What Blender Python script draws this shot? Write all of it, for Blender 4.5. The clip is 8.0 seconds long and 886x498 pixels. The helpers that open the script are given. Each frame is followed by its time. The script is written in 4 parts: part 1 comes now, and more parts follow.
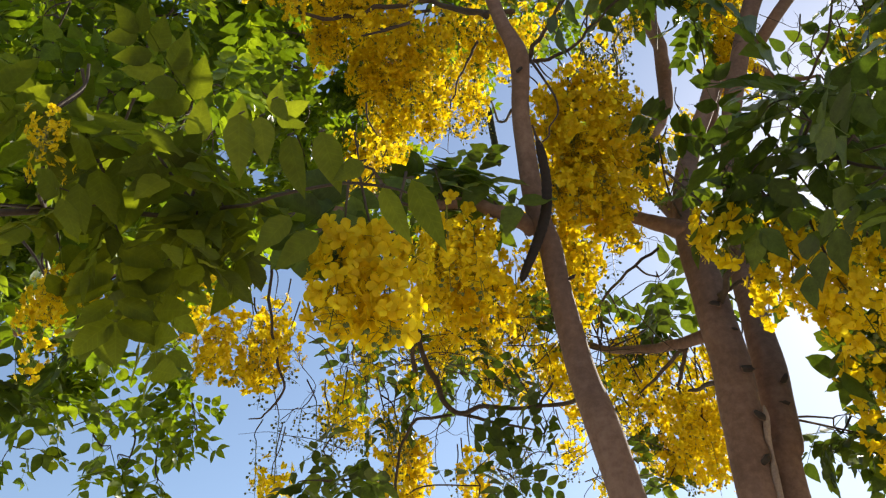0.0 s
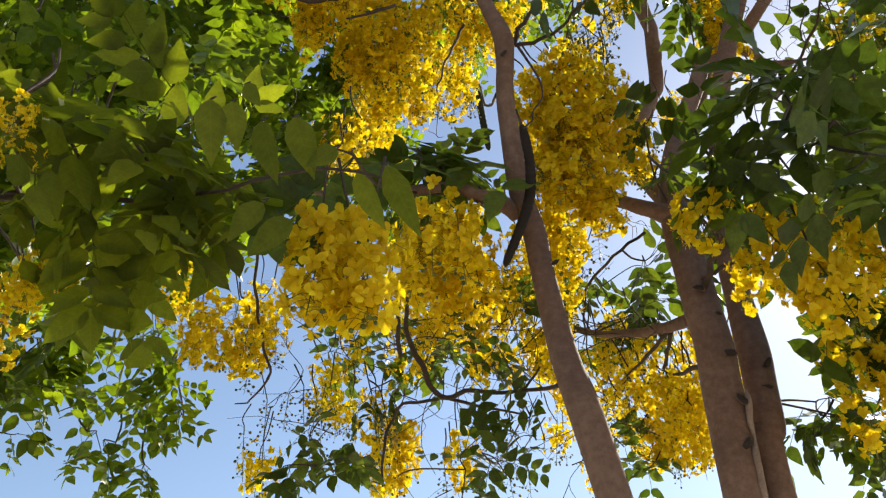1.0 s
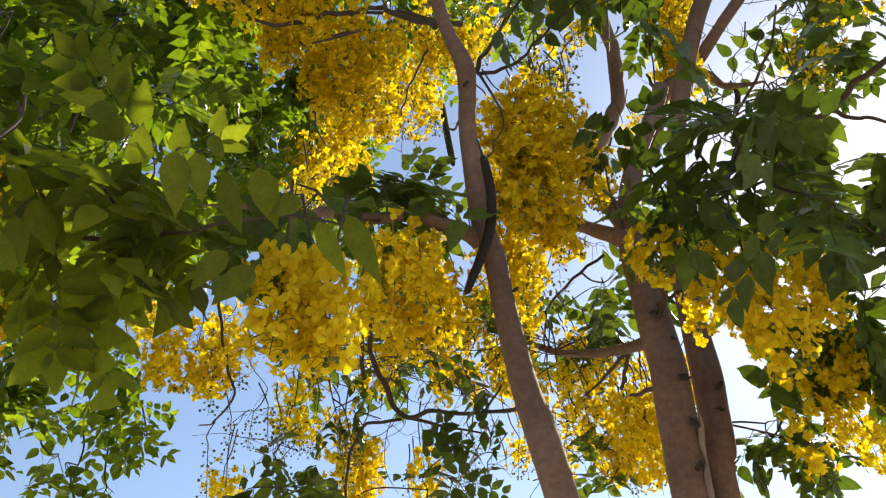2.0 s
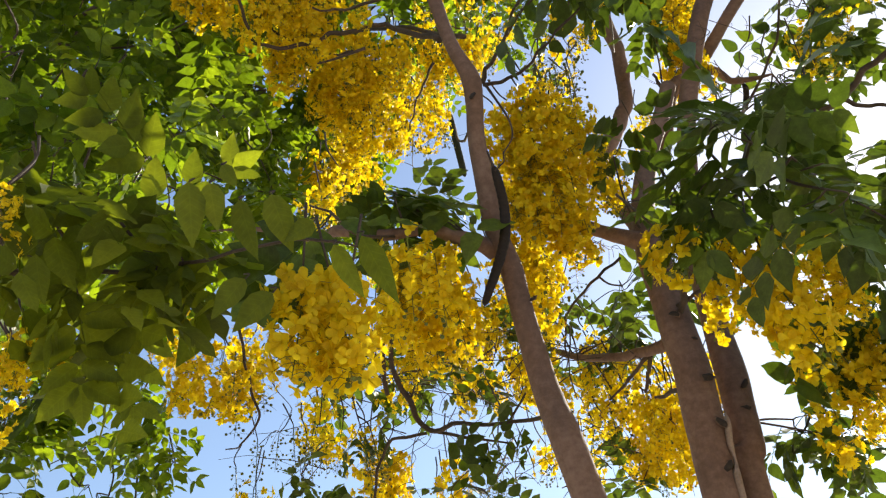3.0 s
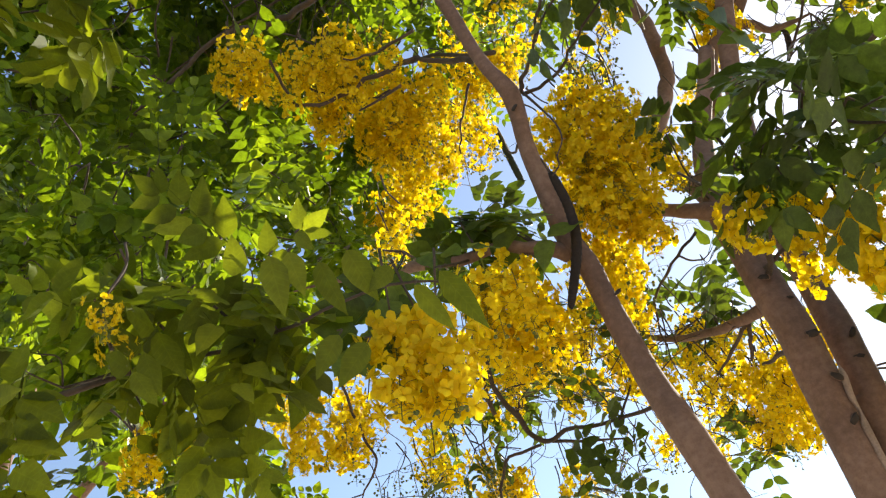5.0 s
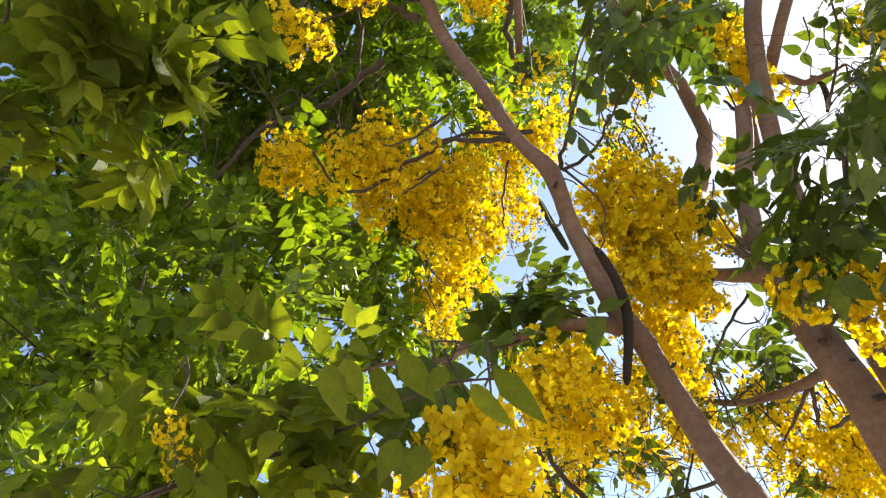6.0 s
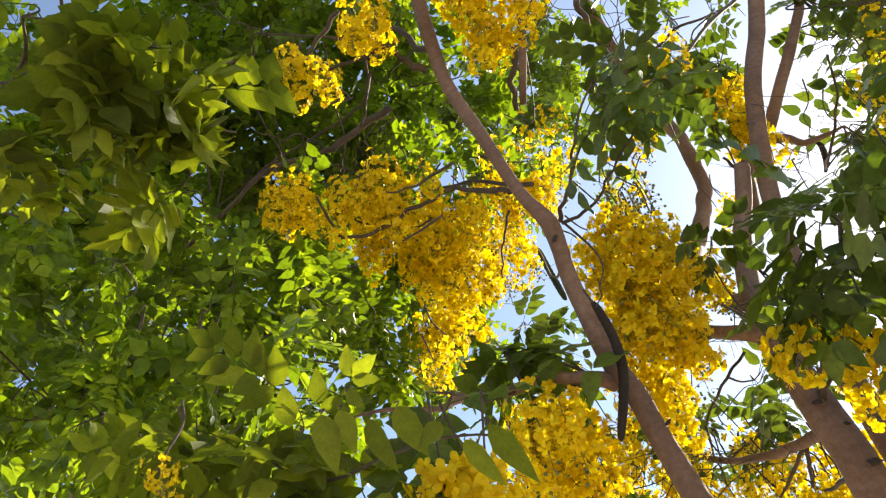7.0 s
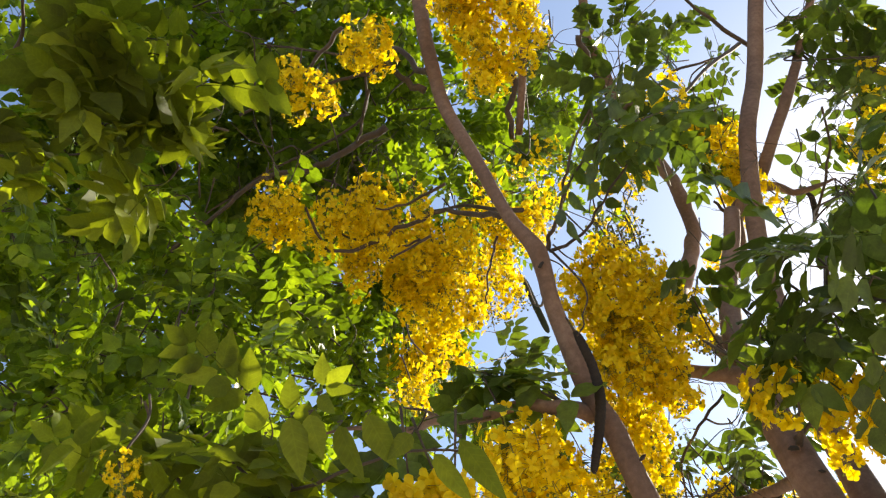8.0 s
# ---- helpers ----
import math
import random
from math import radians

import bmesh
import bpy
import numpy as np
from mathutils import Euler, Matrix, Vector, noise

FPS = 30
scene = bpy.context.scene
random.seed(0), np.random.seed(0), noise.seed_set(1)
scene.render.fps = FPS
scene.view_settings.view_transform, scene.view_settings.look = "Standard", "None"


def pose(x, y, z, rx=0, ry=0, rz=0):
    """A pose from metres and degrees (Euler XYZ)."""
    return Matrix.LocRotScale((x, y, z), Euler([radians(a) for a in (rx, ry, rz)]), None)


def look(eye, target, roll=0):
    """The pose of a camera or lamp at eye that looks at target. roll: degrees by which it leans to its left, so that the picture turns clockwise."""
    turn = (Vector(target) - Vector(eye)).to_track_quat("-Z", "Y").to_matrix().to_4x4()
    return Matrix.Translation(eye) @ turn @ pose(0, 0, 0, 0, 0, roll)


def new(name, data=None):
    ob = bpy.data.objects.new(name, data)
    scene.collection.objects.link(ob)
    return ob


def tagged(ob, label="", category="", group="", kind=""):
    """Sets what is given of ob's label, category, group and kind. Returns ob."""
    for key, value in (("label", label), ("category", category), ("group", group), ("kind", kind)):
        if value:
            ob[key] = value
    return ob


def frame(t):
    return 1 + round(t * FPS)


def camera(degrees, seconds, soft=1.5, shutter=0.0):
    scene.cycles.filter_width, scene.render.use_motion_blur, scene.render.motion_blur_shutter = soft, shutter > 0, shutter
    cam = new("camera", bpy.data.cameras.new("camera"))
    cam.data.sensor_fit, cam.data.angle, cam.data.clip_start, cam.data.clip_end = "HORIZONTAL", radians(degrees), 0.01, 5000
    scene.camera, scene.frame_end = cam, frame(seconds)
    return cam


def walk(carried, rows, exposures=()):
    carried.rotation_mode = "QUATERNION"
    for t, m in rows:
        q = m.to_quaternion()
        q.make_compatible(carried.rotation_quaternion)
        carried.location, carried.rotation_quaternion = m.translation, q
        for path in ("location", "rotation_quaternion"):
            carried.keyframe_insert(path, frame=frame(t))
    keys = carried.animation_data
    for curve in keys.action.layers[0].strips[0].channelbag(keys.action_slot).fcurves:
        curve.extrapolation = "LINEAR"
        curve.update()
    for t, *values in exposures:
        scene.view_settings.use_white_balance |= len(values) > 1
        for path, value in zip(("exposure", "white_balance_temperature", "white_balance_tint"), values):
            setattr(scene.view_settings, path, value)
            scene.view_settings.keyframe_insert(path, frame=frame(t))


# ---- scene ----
cam = camera(57.3, 8.0, soft=1.25)
PATH = [
    (0, (0.045, -0.075, 1.674), (0.086, 1.447, 2.971), -2.7),
    (0.5, (0.065, -0.072, 1.672), (0.104, 1.461, 2.957), -2.6),
    (1, (0.08, -0.073, 1.68), (0.131, 1.475, 2.945), -3.0),
    (1.5, (0.091, -0.14, 1.697), (0.21, 1.407, 2.959), -3.5),
    (3, (0.096, -0.171, 1.715), (0.19, 1.36, 2.999), -7.0),
    (3.5, (0.096, -0.178, 1.693), (0.166, 1.342, 2.991), -8.1),
    (4, (0.106, -0.18, 1.696), (0.138, 1.336, 3.0), -10.2),
    (4.2, (0.094, -0.2, 1.707), (0.118, 1.324, 3.002), -11.4),
    (5.3, (0.092, -0.215, 1.708), (-0.01, 1.237, 3.08), -16.2),
    (5.5, (0.087, -0.24, 1.726), (-0.03, 1.183, 3.126), -16.5),
    (6, (0.107, -0.271, 1.746), (-0.022, 1.089, 3.206), -16.7),
    (6.5, (0.106, -0.259, 1.72), (-0.007, 1.055, 3.224), -17.0),
    (7, (0.117, -0.301, 1.746), (0.024, 0.989, 3.272), -15.8),
    (7.5, (0.095, -0.296, 1.759), (0.059, 0.955, 3.319), -15.0),
    (8, (0.112, -0.262, 1.735), (0.069, 0.98, 3.302), -13.3),
]
EXPOSURE = [(0, 0.82, 6750, 10), (1.5, 0.88, 6750, 10), (3.5, 1.12, 6800, 10), (5.5, 1.41, 7000, 10), (6.3, 1.57, 7080, 10), (7, 1.5, 7100, 10), (7.5, 1.39, 7100, 10), (8, 1.34, 7100, 10)]
walk(cam, [(t, look(eye, target, roll)) for t, eye, target, roll in PATH], EXPOSURE)

# ---- world and sun ----
SUN = Vector((0.506, 0.612, 0.608))
elevation = math.asin(SUN.z)
azimuth = math.atan2(SUN.x, SUN.y)
world = bpy.data.worlds.new("sky")
scene.world = world
world.use_nodes = True
sky = world.node_tree.nodes.new("ShaderNodeTexSky")
sky.sky_type, sky.sun_disc = "NISHITA", False
sky.sun_elevation, sky.sun_rotation = elevation, azimuth
sky.air_density, sky.dust_density, sky.ozone_density = 1.0, 0.3, 0.7
back = world.node_tree.nodes["Background"]
back.inputs["Strength"].default_value = 0.103
world.node_tree.links.new(sky.outputs["Color"], back.inputs["Color"])
sun = new("sun", bpy.data.lights.new("sun", "SUN"))
sun.data.energy, sun.data.angle, sun.data.color = 5.0, radians(0.55), (1.0, 0.94, 0.82)
sun.matrix_world = look(SUN * 50, (0, 0, 0))


# ---- materials ----
def material(name):
    m = bpy.data.materials.new(name)
    m.use_nodes = True
    n, l = m.node_tree.nodes, m.node_tree.links
    return m, n, l, n["Principled BSDF"]


def node(n, kind, **values):
    made = n.new(kind)
    for key, value in values.items():
        made.inputs[key].default_value = value
    return made


def ramp(n, l, source, stops):
    r = n.new("ShaderNodeValToRGB")
    r.color_ramp.elements[0].position, r.color_ramp.elements[1].position = stops[0][0], stops[-1][0]
    r.color_ramp.elements[0].color, r.color_ramp.elements[1].color = (*stops[0][1], 1), (*stops[-1][1], 1)
    for at, colour in stops[1:-1]:
        r.color_ramp.elements.new(at).color = (*colour, 1)
    l.new(source, r.inputs["Fac"])
    return r.outputs["Color"]


def foliage(name, face, glow, through_share, rough, spread, veins=True):
    """Thin living tissue: a reflecting face and the light that comes through it, varied from piece to piece."""
    m, n, l, b = material(name)
    isl = n.new("ShaderNodeNewGeometry")
    obj = n.new("ShaderNodeObjectInfo")
    add = n.new("ShaderNodeMath")
    add.operation = "ADD"
    l.new(isl.outputs["Random Per Island"], add.inputs[0])
    l.new(obj.outputs["Random"], add.inputs[1])
    frac = n.new("ShaderNodeMath")
    frac.operation = "FRACT"
    l.new(add.outputs[0], frac.inputs[0])
    place = n.new("ShaderNodeTexCoord")
    spots = node(n, "ShaderNodeTexNoise", Scale=38.0, Detail=5.0, Roughness=0.65)
    l.new(place.outputs["Object"], spots.inputs["Vector"])
    hsv = []
    for colour in (face, glow):
        a = ramp(n, l, frac.outputs[0], [(0.0, colour[0]), (0.55, colour[1]), (1.0, colour[2])])
        h = node(n, "ShaderNodeHueSaturation")
        l.new(a, h.inputs["Color"])
        tone = node(n, "ShaderNodeMapRange")
        tone.inputs["From Min"].default_value, tone.inputs["From Max"].default_value = 0.3, 0.7
        tone.inputs["To Min"].default_value, tone.inputs["To Max"].default_value = 1 - spread, 1 + spread
        l.new(spots.outputs["Fac"], tone.inputs["Value"])
        l.new(tone.outputs["Result"], h.inputs["Value"])
        out = h.outputs["Color"]
        if veins:
            uv = n.new("ShaderNodeUVMap")
            sep = n.new("ShaderNodeSeparateXYZ")
            l.new(uv.outputs["UV"], sep.inputs[0])
            side = n.new("ShaderNodeMath")
            side.operation = "ABSOLUTE"
            l.new(sep.outputs["Y"], side.inputs[0])
            # side veins run forward from the midrib
            slant = n.new("ShaderNodeMath")
            slant.operation = "MULTIPLY_ADD"
            slant.inputs[1].default_value = -0.35
            l.new(side.outputs[0], slant.inputs[0])
            l.new(sep.outputs["X"], slant.inputs[2])
            wave = n.new("ShaderNodeMath")
            wave.operation = "PINGPONG"
            wave.inputs[1].default_value = 0.055
            l.new(slant.outputs[0], wave.inputs[0])
            least = n.new("ShaderNodeMath")
            least.operation = "MINIMUM"
            half = n.new("ShaderNodeMath")
            half.operation = "MULTIPLY"
            half.inputs[1].default_value = 0.4
            l.new(side.outputs[0], half.inputs[0])
            l.new(half.outputs[0], least.inputs[0])
            l.new(wave.outputs[0], least.inputs[1])
            line = node(n, "ShaderNodeMapRange")
            line.inputs["From Min"].default_value, line.inputs["From Max"].default_value = 0.0, 0.014
            line.inputs["To Min"].default_value, line.inputs["To Max"].default_value = 1.16, 1.0
            l.new(least.outputs[0], line.inputs["Value"])
            mix = n.new("ShaderNodeVectorMath")
            mix.operation = "SCALE"
            l.new(out, mix.inputs[0])
            l.new(line.outputs["Result"], mix.inputs["Scale"])
            out = mix.outputs[0]
        hsv.append(out)
    l.new(hsv[0], b.inputs["Base Color"])
    b.inputs["Roughness"].default_value = rough
    b.inputs["Specular IOR Level"].default_value = 0.24
    bump = node(n, "ShaderNodeBump", Strength=0.25, Distance=0.004)
    l.new(spots.outputs["Fac"], bump.inputs["Height"])
    l.new(bump.outputs["Normal"], b.inputs["Normal"])
    t = n.new("ShaderNodeBsdfTranslucent")
    l.new(hsv[1], t.inputs["Color"])
    mix = n.new("ShaderNodeMixShader")
    mix.inputs["Fac"].default_value = through_share
    l.new(b.outputs[0], mix.inputs[1])
    l.new(t.outputs[0], mix.inputs[2])
    l.new(mix.outputs[0], n["Material Output"].inputs["Surface"])
    return m


# Glow lowered to put the crown's shade into the leaf colour.
LEAF = foliage("leaf", [(0.034, 0.052, 0.01), (0.051, 0.077, 0.012), (0.078, 0.108, 0.016)],
               [(0.065, 0.105, 0.006), (0.1, 0.163, 0.008), (0.185, 0.25, 0.012)], 0.35, 0.45, 0.3)
LEAF_DARK = foliage("canopy_leaf", [(0.03, 0.05, 0.008), (0.054, 0.086, 0.011), (0.085, 0.123, 0.015)],
                    [(0.12, 0.193, 0.005), (0.215, 0.325, 0.007), (0.375, 0.475, 0.013)], 0.5, 0.4, 0.3)
# Olive copy of LEAF, paled because shade on the near leaves came out too dark.
LEAF_LIFTED = foliage("lifted_leaf", [(0.053, 0.068, 0.009), (0.077, 0.1, 0.011), (0.106, 0.132, 0.015)],
                     [(0.15, 0.183, 0.006), (0.22, 0.265, 0.008), (0.335, 0.385, 0.013)], 0.46, 0.68, 0.18)
PETAL = foliage("petal", [(0.6, 0.425, 0.012), (0.71, 0.525, 0.014), (0.78, 0.635, 0.028)],
                [(0.8, 0.555, 0.007), (0.88, 0.665, 0.009), (0.92, 0.775, 0.028)], 0.56, 0.55, 0.18, veins=False)
BUD = foliage("bud", [(0.09, 0.11, 0.03), (0.14, 0.17, 0.04), (0.3, 0.26, 0.04)],
              [(0.14, 0.17, 0.03), (0.2, 0.24, 0.04), (0.4, 0.34, 0.04)], 0.2, 0.5, 0.15, veins=False)


def bark_material(name, dark, mid, light, scale, depth):
    m, n, l, b = material(name)
    place = n.new("ShaderNodeTexCoord")
    big = node(n, "ShaderNodeTexNoise", Scale=3.5 * scale, Detail=6.0, Roughness=0.6)
    fine = node(n, "ShaderNodeTexNoise", Scale=45.0 * scale, Detail=8.0, Roughness=0.7)
    band = n.new("ShaderNodeMapping")
    band.inputs["Scale"].default_value = (6, 6, 55)
    rings = node(n, "ShaderNodeTexNoise", Scale=1.0 * scale, Detail=4.0, Roughness=0.6)
    l.new(place.outputs["Object"], big.inputs["Vector"])
    l.new(place.outputs["Object"], fine.inputs["Vector"])
    l.new(place.outputs["Object"], band.inputs["Vector"])
    l.new(band.outputs["Vector"], rings.inputs["Vector"])
    mix = node(n, "ShaderNodeMixRGB", Fac=0.45)
    l.new(big.outputs["Fac"], mix.inputs[1])
    l.new(fine.outputs["Fac"], mix.inputs[2])
    mix2 = node(n, "ShaderNodeMixRGB", Fac=0.1)
    l.new(mix.outputs[0], mix2.inputs[1])
    l.new(rings.outputs["Fac"], mix2.inputs[2])
    l.new(ramp(n, l, mix2.outputs[0], [(0.33, dark), (0.5, mid), (0.66, light)]), b.inputs["Base Color"])
    b.inputs["Roughness"].default_value = 0.85
    bump = node(n, "ShaderNodeBump", Strength=0.7, Distance=depth)
    l.new(mix2.outputs[0], bump.inputs["Height"])
    l.new(bump.outputs["Normal"], b.inputs["Normal"])
    return m


BARK = bark_material("bark", (0.075, 0.04, 0.028), (0.15, 0.086, 0.062), (0.24, 0.15, 0.114), 1.0, 0.008)
TWIG = bark_material("twig_bark", (0.026, 0.017, 0.012), (0.055, 0.036, 0.025), (0.1, 0.07, 0.05), 3.0, 0.003)
POD = bark_material("pod_skin", (0.006, 0.0034, 0.003), (0.012, 0.0065, 0.0055), (0.026, 0.015, 0.0125), 3.0, 0.004)
POD_GREEN = bark_material("unripe_pod_skin", (0.006, 0.012, 0.009), (0.011, 0.02, 0.015), (0.024, 0.038, 0.028), 3.0, 0.004)
# Unseen soil, its paleness picked to throw light up into the crowns.
SOIL = bark_material("bounce_soil", (0.27, 0.22, 0.15), (0.4, 0.33, 0.24), (0.5, 0.43, 0.33), 0.3, 0.02)
WOOD = bark_material("bare_wood", (0.14, 0.095, 0.075), (0.25, 0.18, 0.145), (0.36, 0.275, 0.225), 3.0, 0.004)
KNOT = bark_material("knot_bark", (0.014, 0.01, 0.008), (0.03, 0.021, 0.017), (0.06, 0.042, 0.034), 2.0, 0.01)

rng = np.random.default_rng(7)


# ---- building blocks ----
def mesh_of(name, verts, faces, mats, uv=None, smooth=True):
    me = bpy.data.meshes.new(name)
    me.from_pydata([tuple(v) for v in np.asarray(verts, float)], [], [tuple(int(i) for i in f) for f in faces])
    for m in mats:
        me.materials.append(m)
    if uv is not None:
        layer = me.uv_layers.new(name="UVMap")
        idx = np.empty(len(me.loops), np.int32)
        me.loops.foreach_get("vertex_index", idx)
        layer.data.foreach_set("uv", np.asarray(uv, np.float32)[idx].ravel())
    if smooth:
        me.polygons.foreach_set("use_smooth", [True] * len(me.polygons))
    me.update()
    return me


def part(name, me, parent, m=None, label="", kind=""):
    ob = new(name, me)
    ob.parent = parent
    if m is not None:
        ob.matrix_basis = m
    return tagged(ob, label=label, kind=kind)


class Shape:
    """Vertices, faces and leaf coordinates that grow piece by piece."""

    def __init__(self):
        self.v, self.f, self.uv, self.n = [], [], [], 0

    def add(self, verts, faces, uv=None):
        verts = np.asarray(verts, float)
        self.v.append(verts)
        self.f.extend([tuple(i + self.n for i in f) for f in faces])
        self.uv.append(np.zeros((len(verts), 2)) if uv is None else np.asarray(uv, float))
        self.n += len(verts)

    def put(self, other, m):
        v = np.concatenate(other.v)
        self.add(v @ m[:3, :3].T + m[:3, 3], other.f, np.concatenate(other.uv))

    def mesh(self, name, mats, smooth=True):
        return mesh_of(name, np.concatenate(self.v), self.f, mats, np.concatenate(self.uv), smooth)


def spline(points, steps):
    """A smooth curve through points (any number of columns)."""
    p = np.asarray(points, float)
    p = np.vstack([2 * p[0] - p[1], p, 2 * p[-1] - p[-2]])
    out = []
    for i in range(1, len(p) - 2):
        for s in np.linspace(0, 1, steps, endpoint=False):
            a, b, c, d = p[i - 1], p[i], p[i + 1], p[i + 2]
            out.append(0.5 * (2 * b + (c - a) * s + (2 * a - 5 * b + 4 * c - d) * s * s + (3 * b - a - 3 * c + d) * s ** 3))
    out.append(p[-2])
    return np.array(out)


def tube(shape, points, steps=6, sides=10, rough=0.0, seed=0):
    """A tapered round limb along points of (x, y, z, radius), with an uneven skin."""
    q = spline(points, steps)
    c, r = q[:, :3], np.maximum(q[:, 3], 0.0006)
    t = np.gradient(c, axis=0)
    t /= np.linalg.norm(t, axis=1)[:, None] + 1e-9
    side = np.cross(t[0], (0.3, 0.9, 0.1))
    side /= np.linalg.norm(side)
    verts = []
    for i in range(len(c)):
        side = side - t[i] * (side @ t[i])
        side /= np.linalg.norm(side) + 1e-9
        up = np.cross(t[i], side)
        for k in range(sides):
            a = 2 * math.pi * k / sides
            way = side * math.cos(a) + up * math.sin(a)
            rr = r[i]
            if rough:
                rr *= 1 + rough * noise.noise(Vector((*(c[i] * 5 + way * 0.6), )) + Vector((seed, 0, 0)))
            verts.append(c[i] + way * rr)
    faces = []
    for i in range(len(c) - 1):
        for k in range(sides):
            a, b = i * sides + k, i * sides + (k + 1) % sides
            faces.append((a, b, b + sides, a + sides))
    n = len(verts)
    verts += [c[0], c[-1]]
    for k in range(sides):
        faces.append((n, (k + 1) % sides, k))
        faces.append((n + 1, n - sides + k, n - sides + (k + 1) % sides))
    shape.add(verts, faces)
    return q


def frame_of(way, normal):
    """A rotation whose x runs along way and whose z lies near normal."""
    x = np.asarray(way, float)
    x = x / np.linalg.norm(x)
    z = np.asarray(normal, float)
    z = z - x * (z @ x)
    if np.linalg.norm(z) < 1e-4:
        z = np.cross(x, (0.2, 0.7, 0.4))
    z /= np.linalg.norm(z)
    m = np.eye(4)
    m[:3, 0], m[:3, 1], m[:3, 2] = x, np.cross(z, x), z
    return m


def leaflet(shape, m, length, width, fold, curl):
    """One ovate blade along x, folded along its midrib, with a wavy rim, curling down to a drawn-out tip."""
    s = np.array([0.0, 0.1, 0.3, 0.54, 0.76, 0.91, 1.0])
    w = np.array([0.0, 0.6, 1.0, 0.86, 0.48, 0.17, 0.0]) * width / 2
    mid = np.stack([s * length, 0 * s, -curl * length * s ** 2], 1)
    up = w * math.tan(fold)
    wave = width * 0.05 * np.sin(s * 17 + length * 90)
    left = mid[1:6] + np.stack([0 * w, w, up + wave], 1)[1:6]
    right = mid[1:6] + np.stack([0 * w, -w, up - wave], 1)[1:6]
    v = np.vstack([mid, left, right])
    uv = np.vstack([np.stack([s, 0 * s], 1), np.stack([s[1:6], w[1:6] / width], 1), np.stack([s[1:6], -w[1:6] / width], 1)])
    faces = [(0, 1, 7), (0, 12, 1), (5, 6, 11), (5, 16, 6)]
    for i in range(4):
        faces += [(1 + i, 2 + i, 8 + i, 7 + i), (2 + i, 1 + i, 12 + i, 13 + i)]
    shape.add(v @ m[:3, :3].T + m[:3, 3], faces, uv)


def compound_leaf(seed, pairs, long, blade):
    """A pinnate leaf: a drooping midrib with pairs of ovate leaflets. It grows along x from its foot."""
    r = np.random.default_rng(seed)
    shape = Shape()
    droop = r.uniform(0.12, 0.35)
    s = np.linspace(0, 1, 6)
    path = np.stack([s * long, r.uniform(-0.04, 0.04) * s * s, -droop * long * s ** 2, 0.0022 - 0.0012 * s], 1)
    tube(shape, path, steps=1, sides=3)
    for i in range(pairs):
        at = 0.28 + 0.7 * i / max(1, pairs - 1)
        p = np.array([at * long, 0, -droop * long * at * at])
        size = blade * r.uniform(0.82, 1.12) * (0.8 + 0.35 * math.sin(math.pi * (0.25 + 0.6 * at)))
        for hand in (-1, 1):
            way = np.array([0.55 + r.normal(0, 0.16), hand, r.normal(-0.22, 0.22)])
            m = frame_of(way, (r.normal(0, 0.22), r.normal(0, 0.22), 1))
            m[:3, 3] = p + way * 0.004
            leaflet(shape, m, size, size * r.uniform(0.52, 0.66), r.uniform(0.05, 0.3), r.uniform(-0.03, 0.24))
    if seed % 2:
        m = frame_of((1, 0, -2 * droop), (0, 0, 1))
        m[:3, 3] = (long, 0, -droop * long)
        leaflet(shape, m, blade * 0.9, blade * 0.5, 0.15, 0.1)
    return shape


def random_way(r, down=0.0, flat=1.0):
    v = r.normal(size=3)
    v[2] = v[2] * flat - down
    return v / np.linalg.norm(v)


LEAF_SHAPES = [compound_leaf(11 + i, 3 + i % 3, 0.22 + 0.03 * (i % 4), 0.105) for i in range(10)]
LEAF_MESHES = [s.mesh("leaf", [LEAF]) for s in LEAF_SHAPES]
LIFTED_MESHES = [s.mesh("lifted_leaf", [LEAF_LIFTED]) for s in LEAF_SHAPES]
CANOPY_SHAPES = [compound_leaf(41 + i, 4 + i % 3, 0.21 + 0.03 * (i % 4), 0.074) for i in range(10)]
CANOPY_MESHES = [s.mesh("canopy_leaf", [LEAF_DARK]) for s in CANOPY_SHAPES]


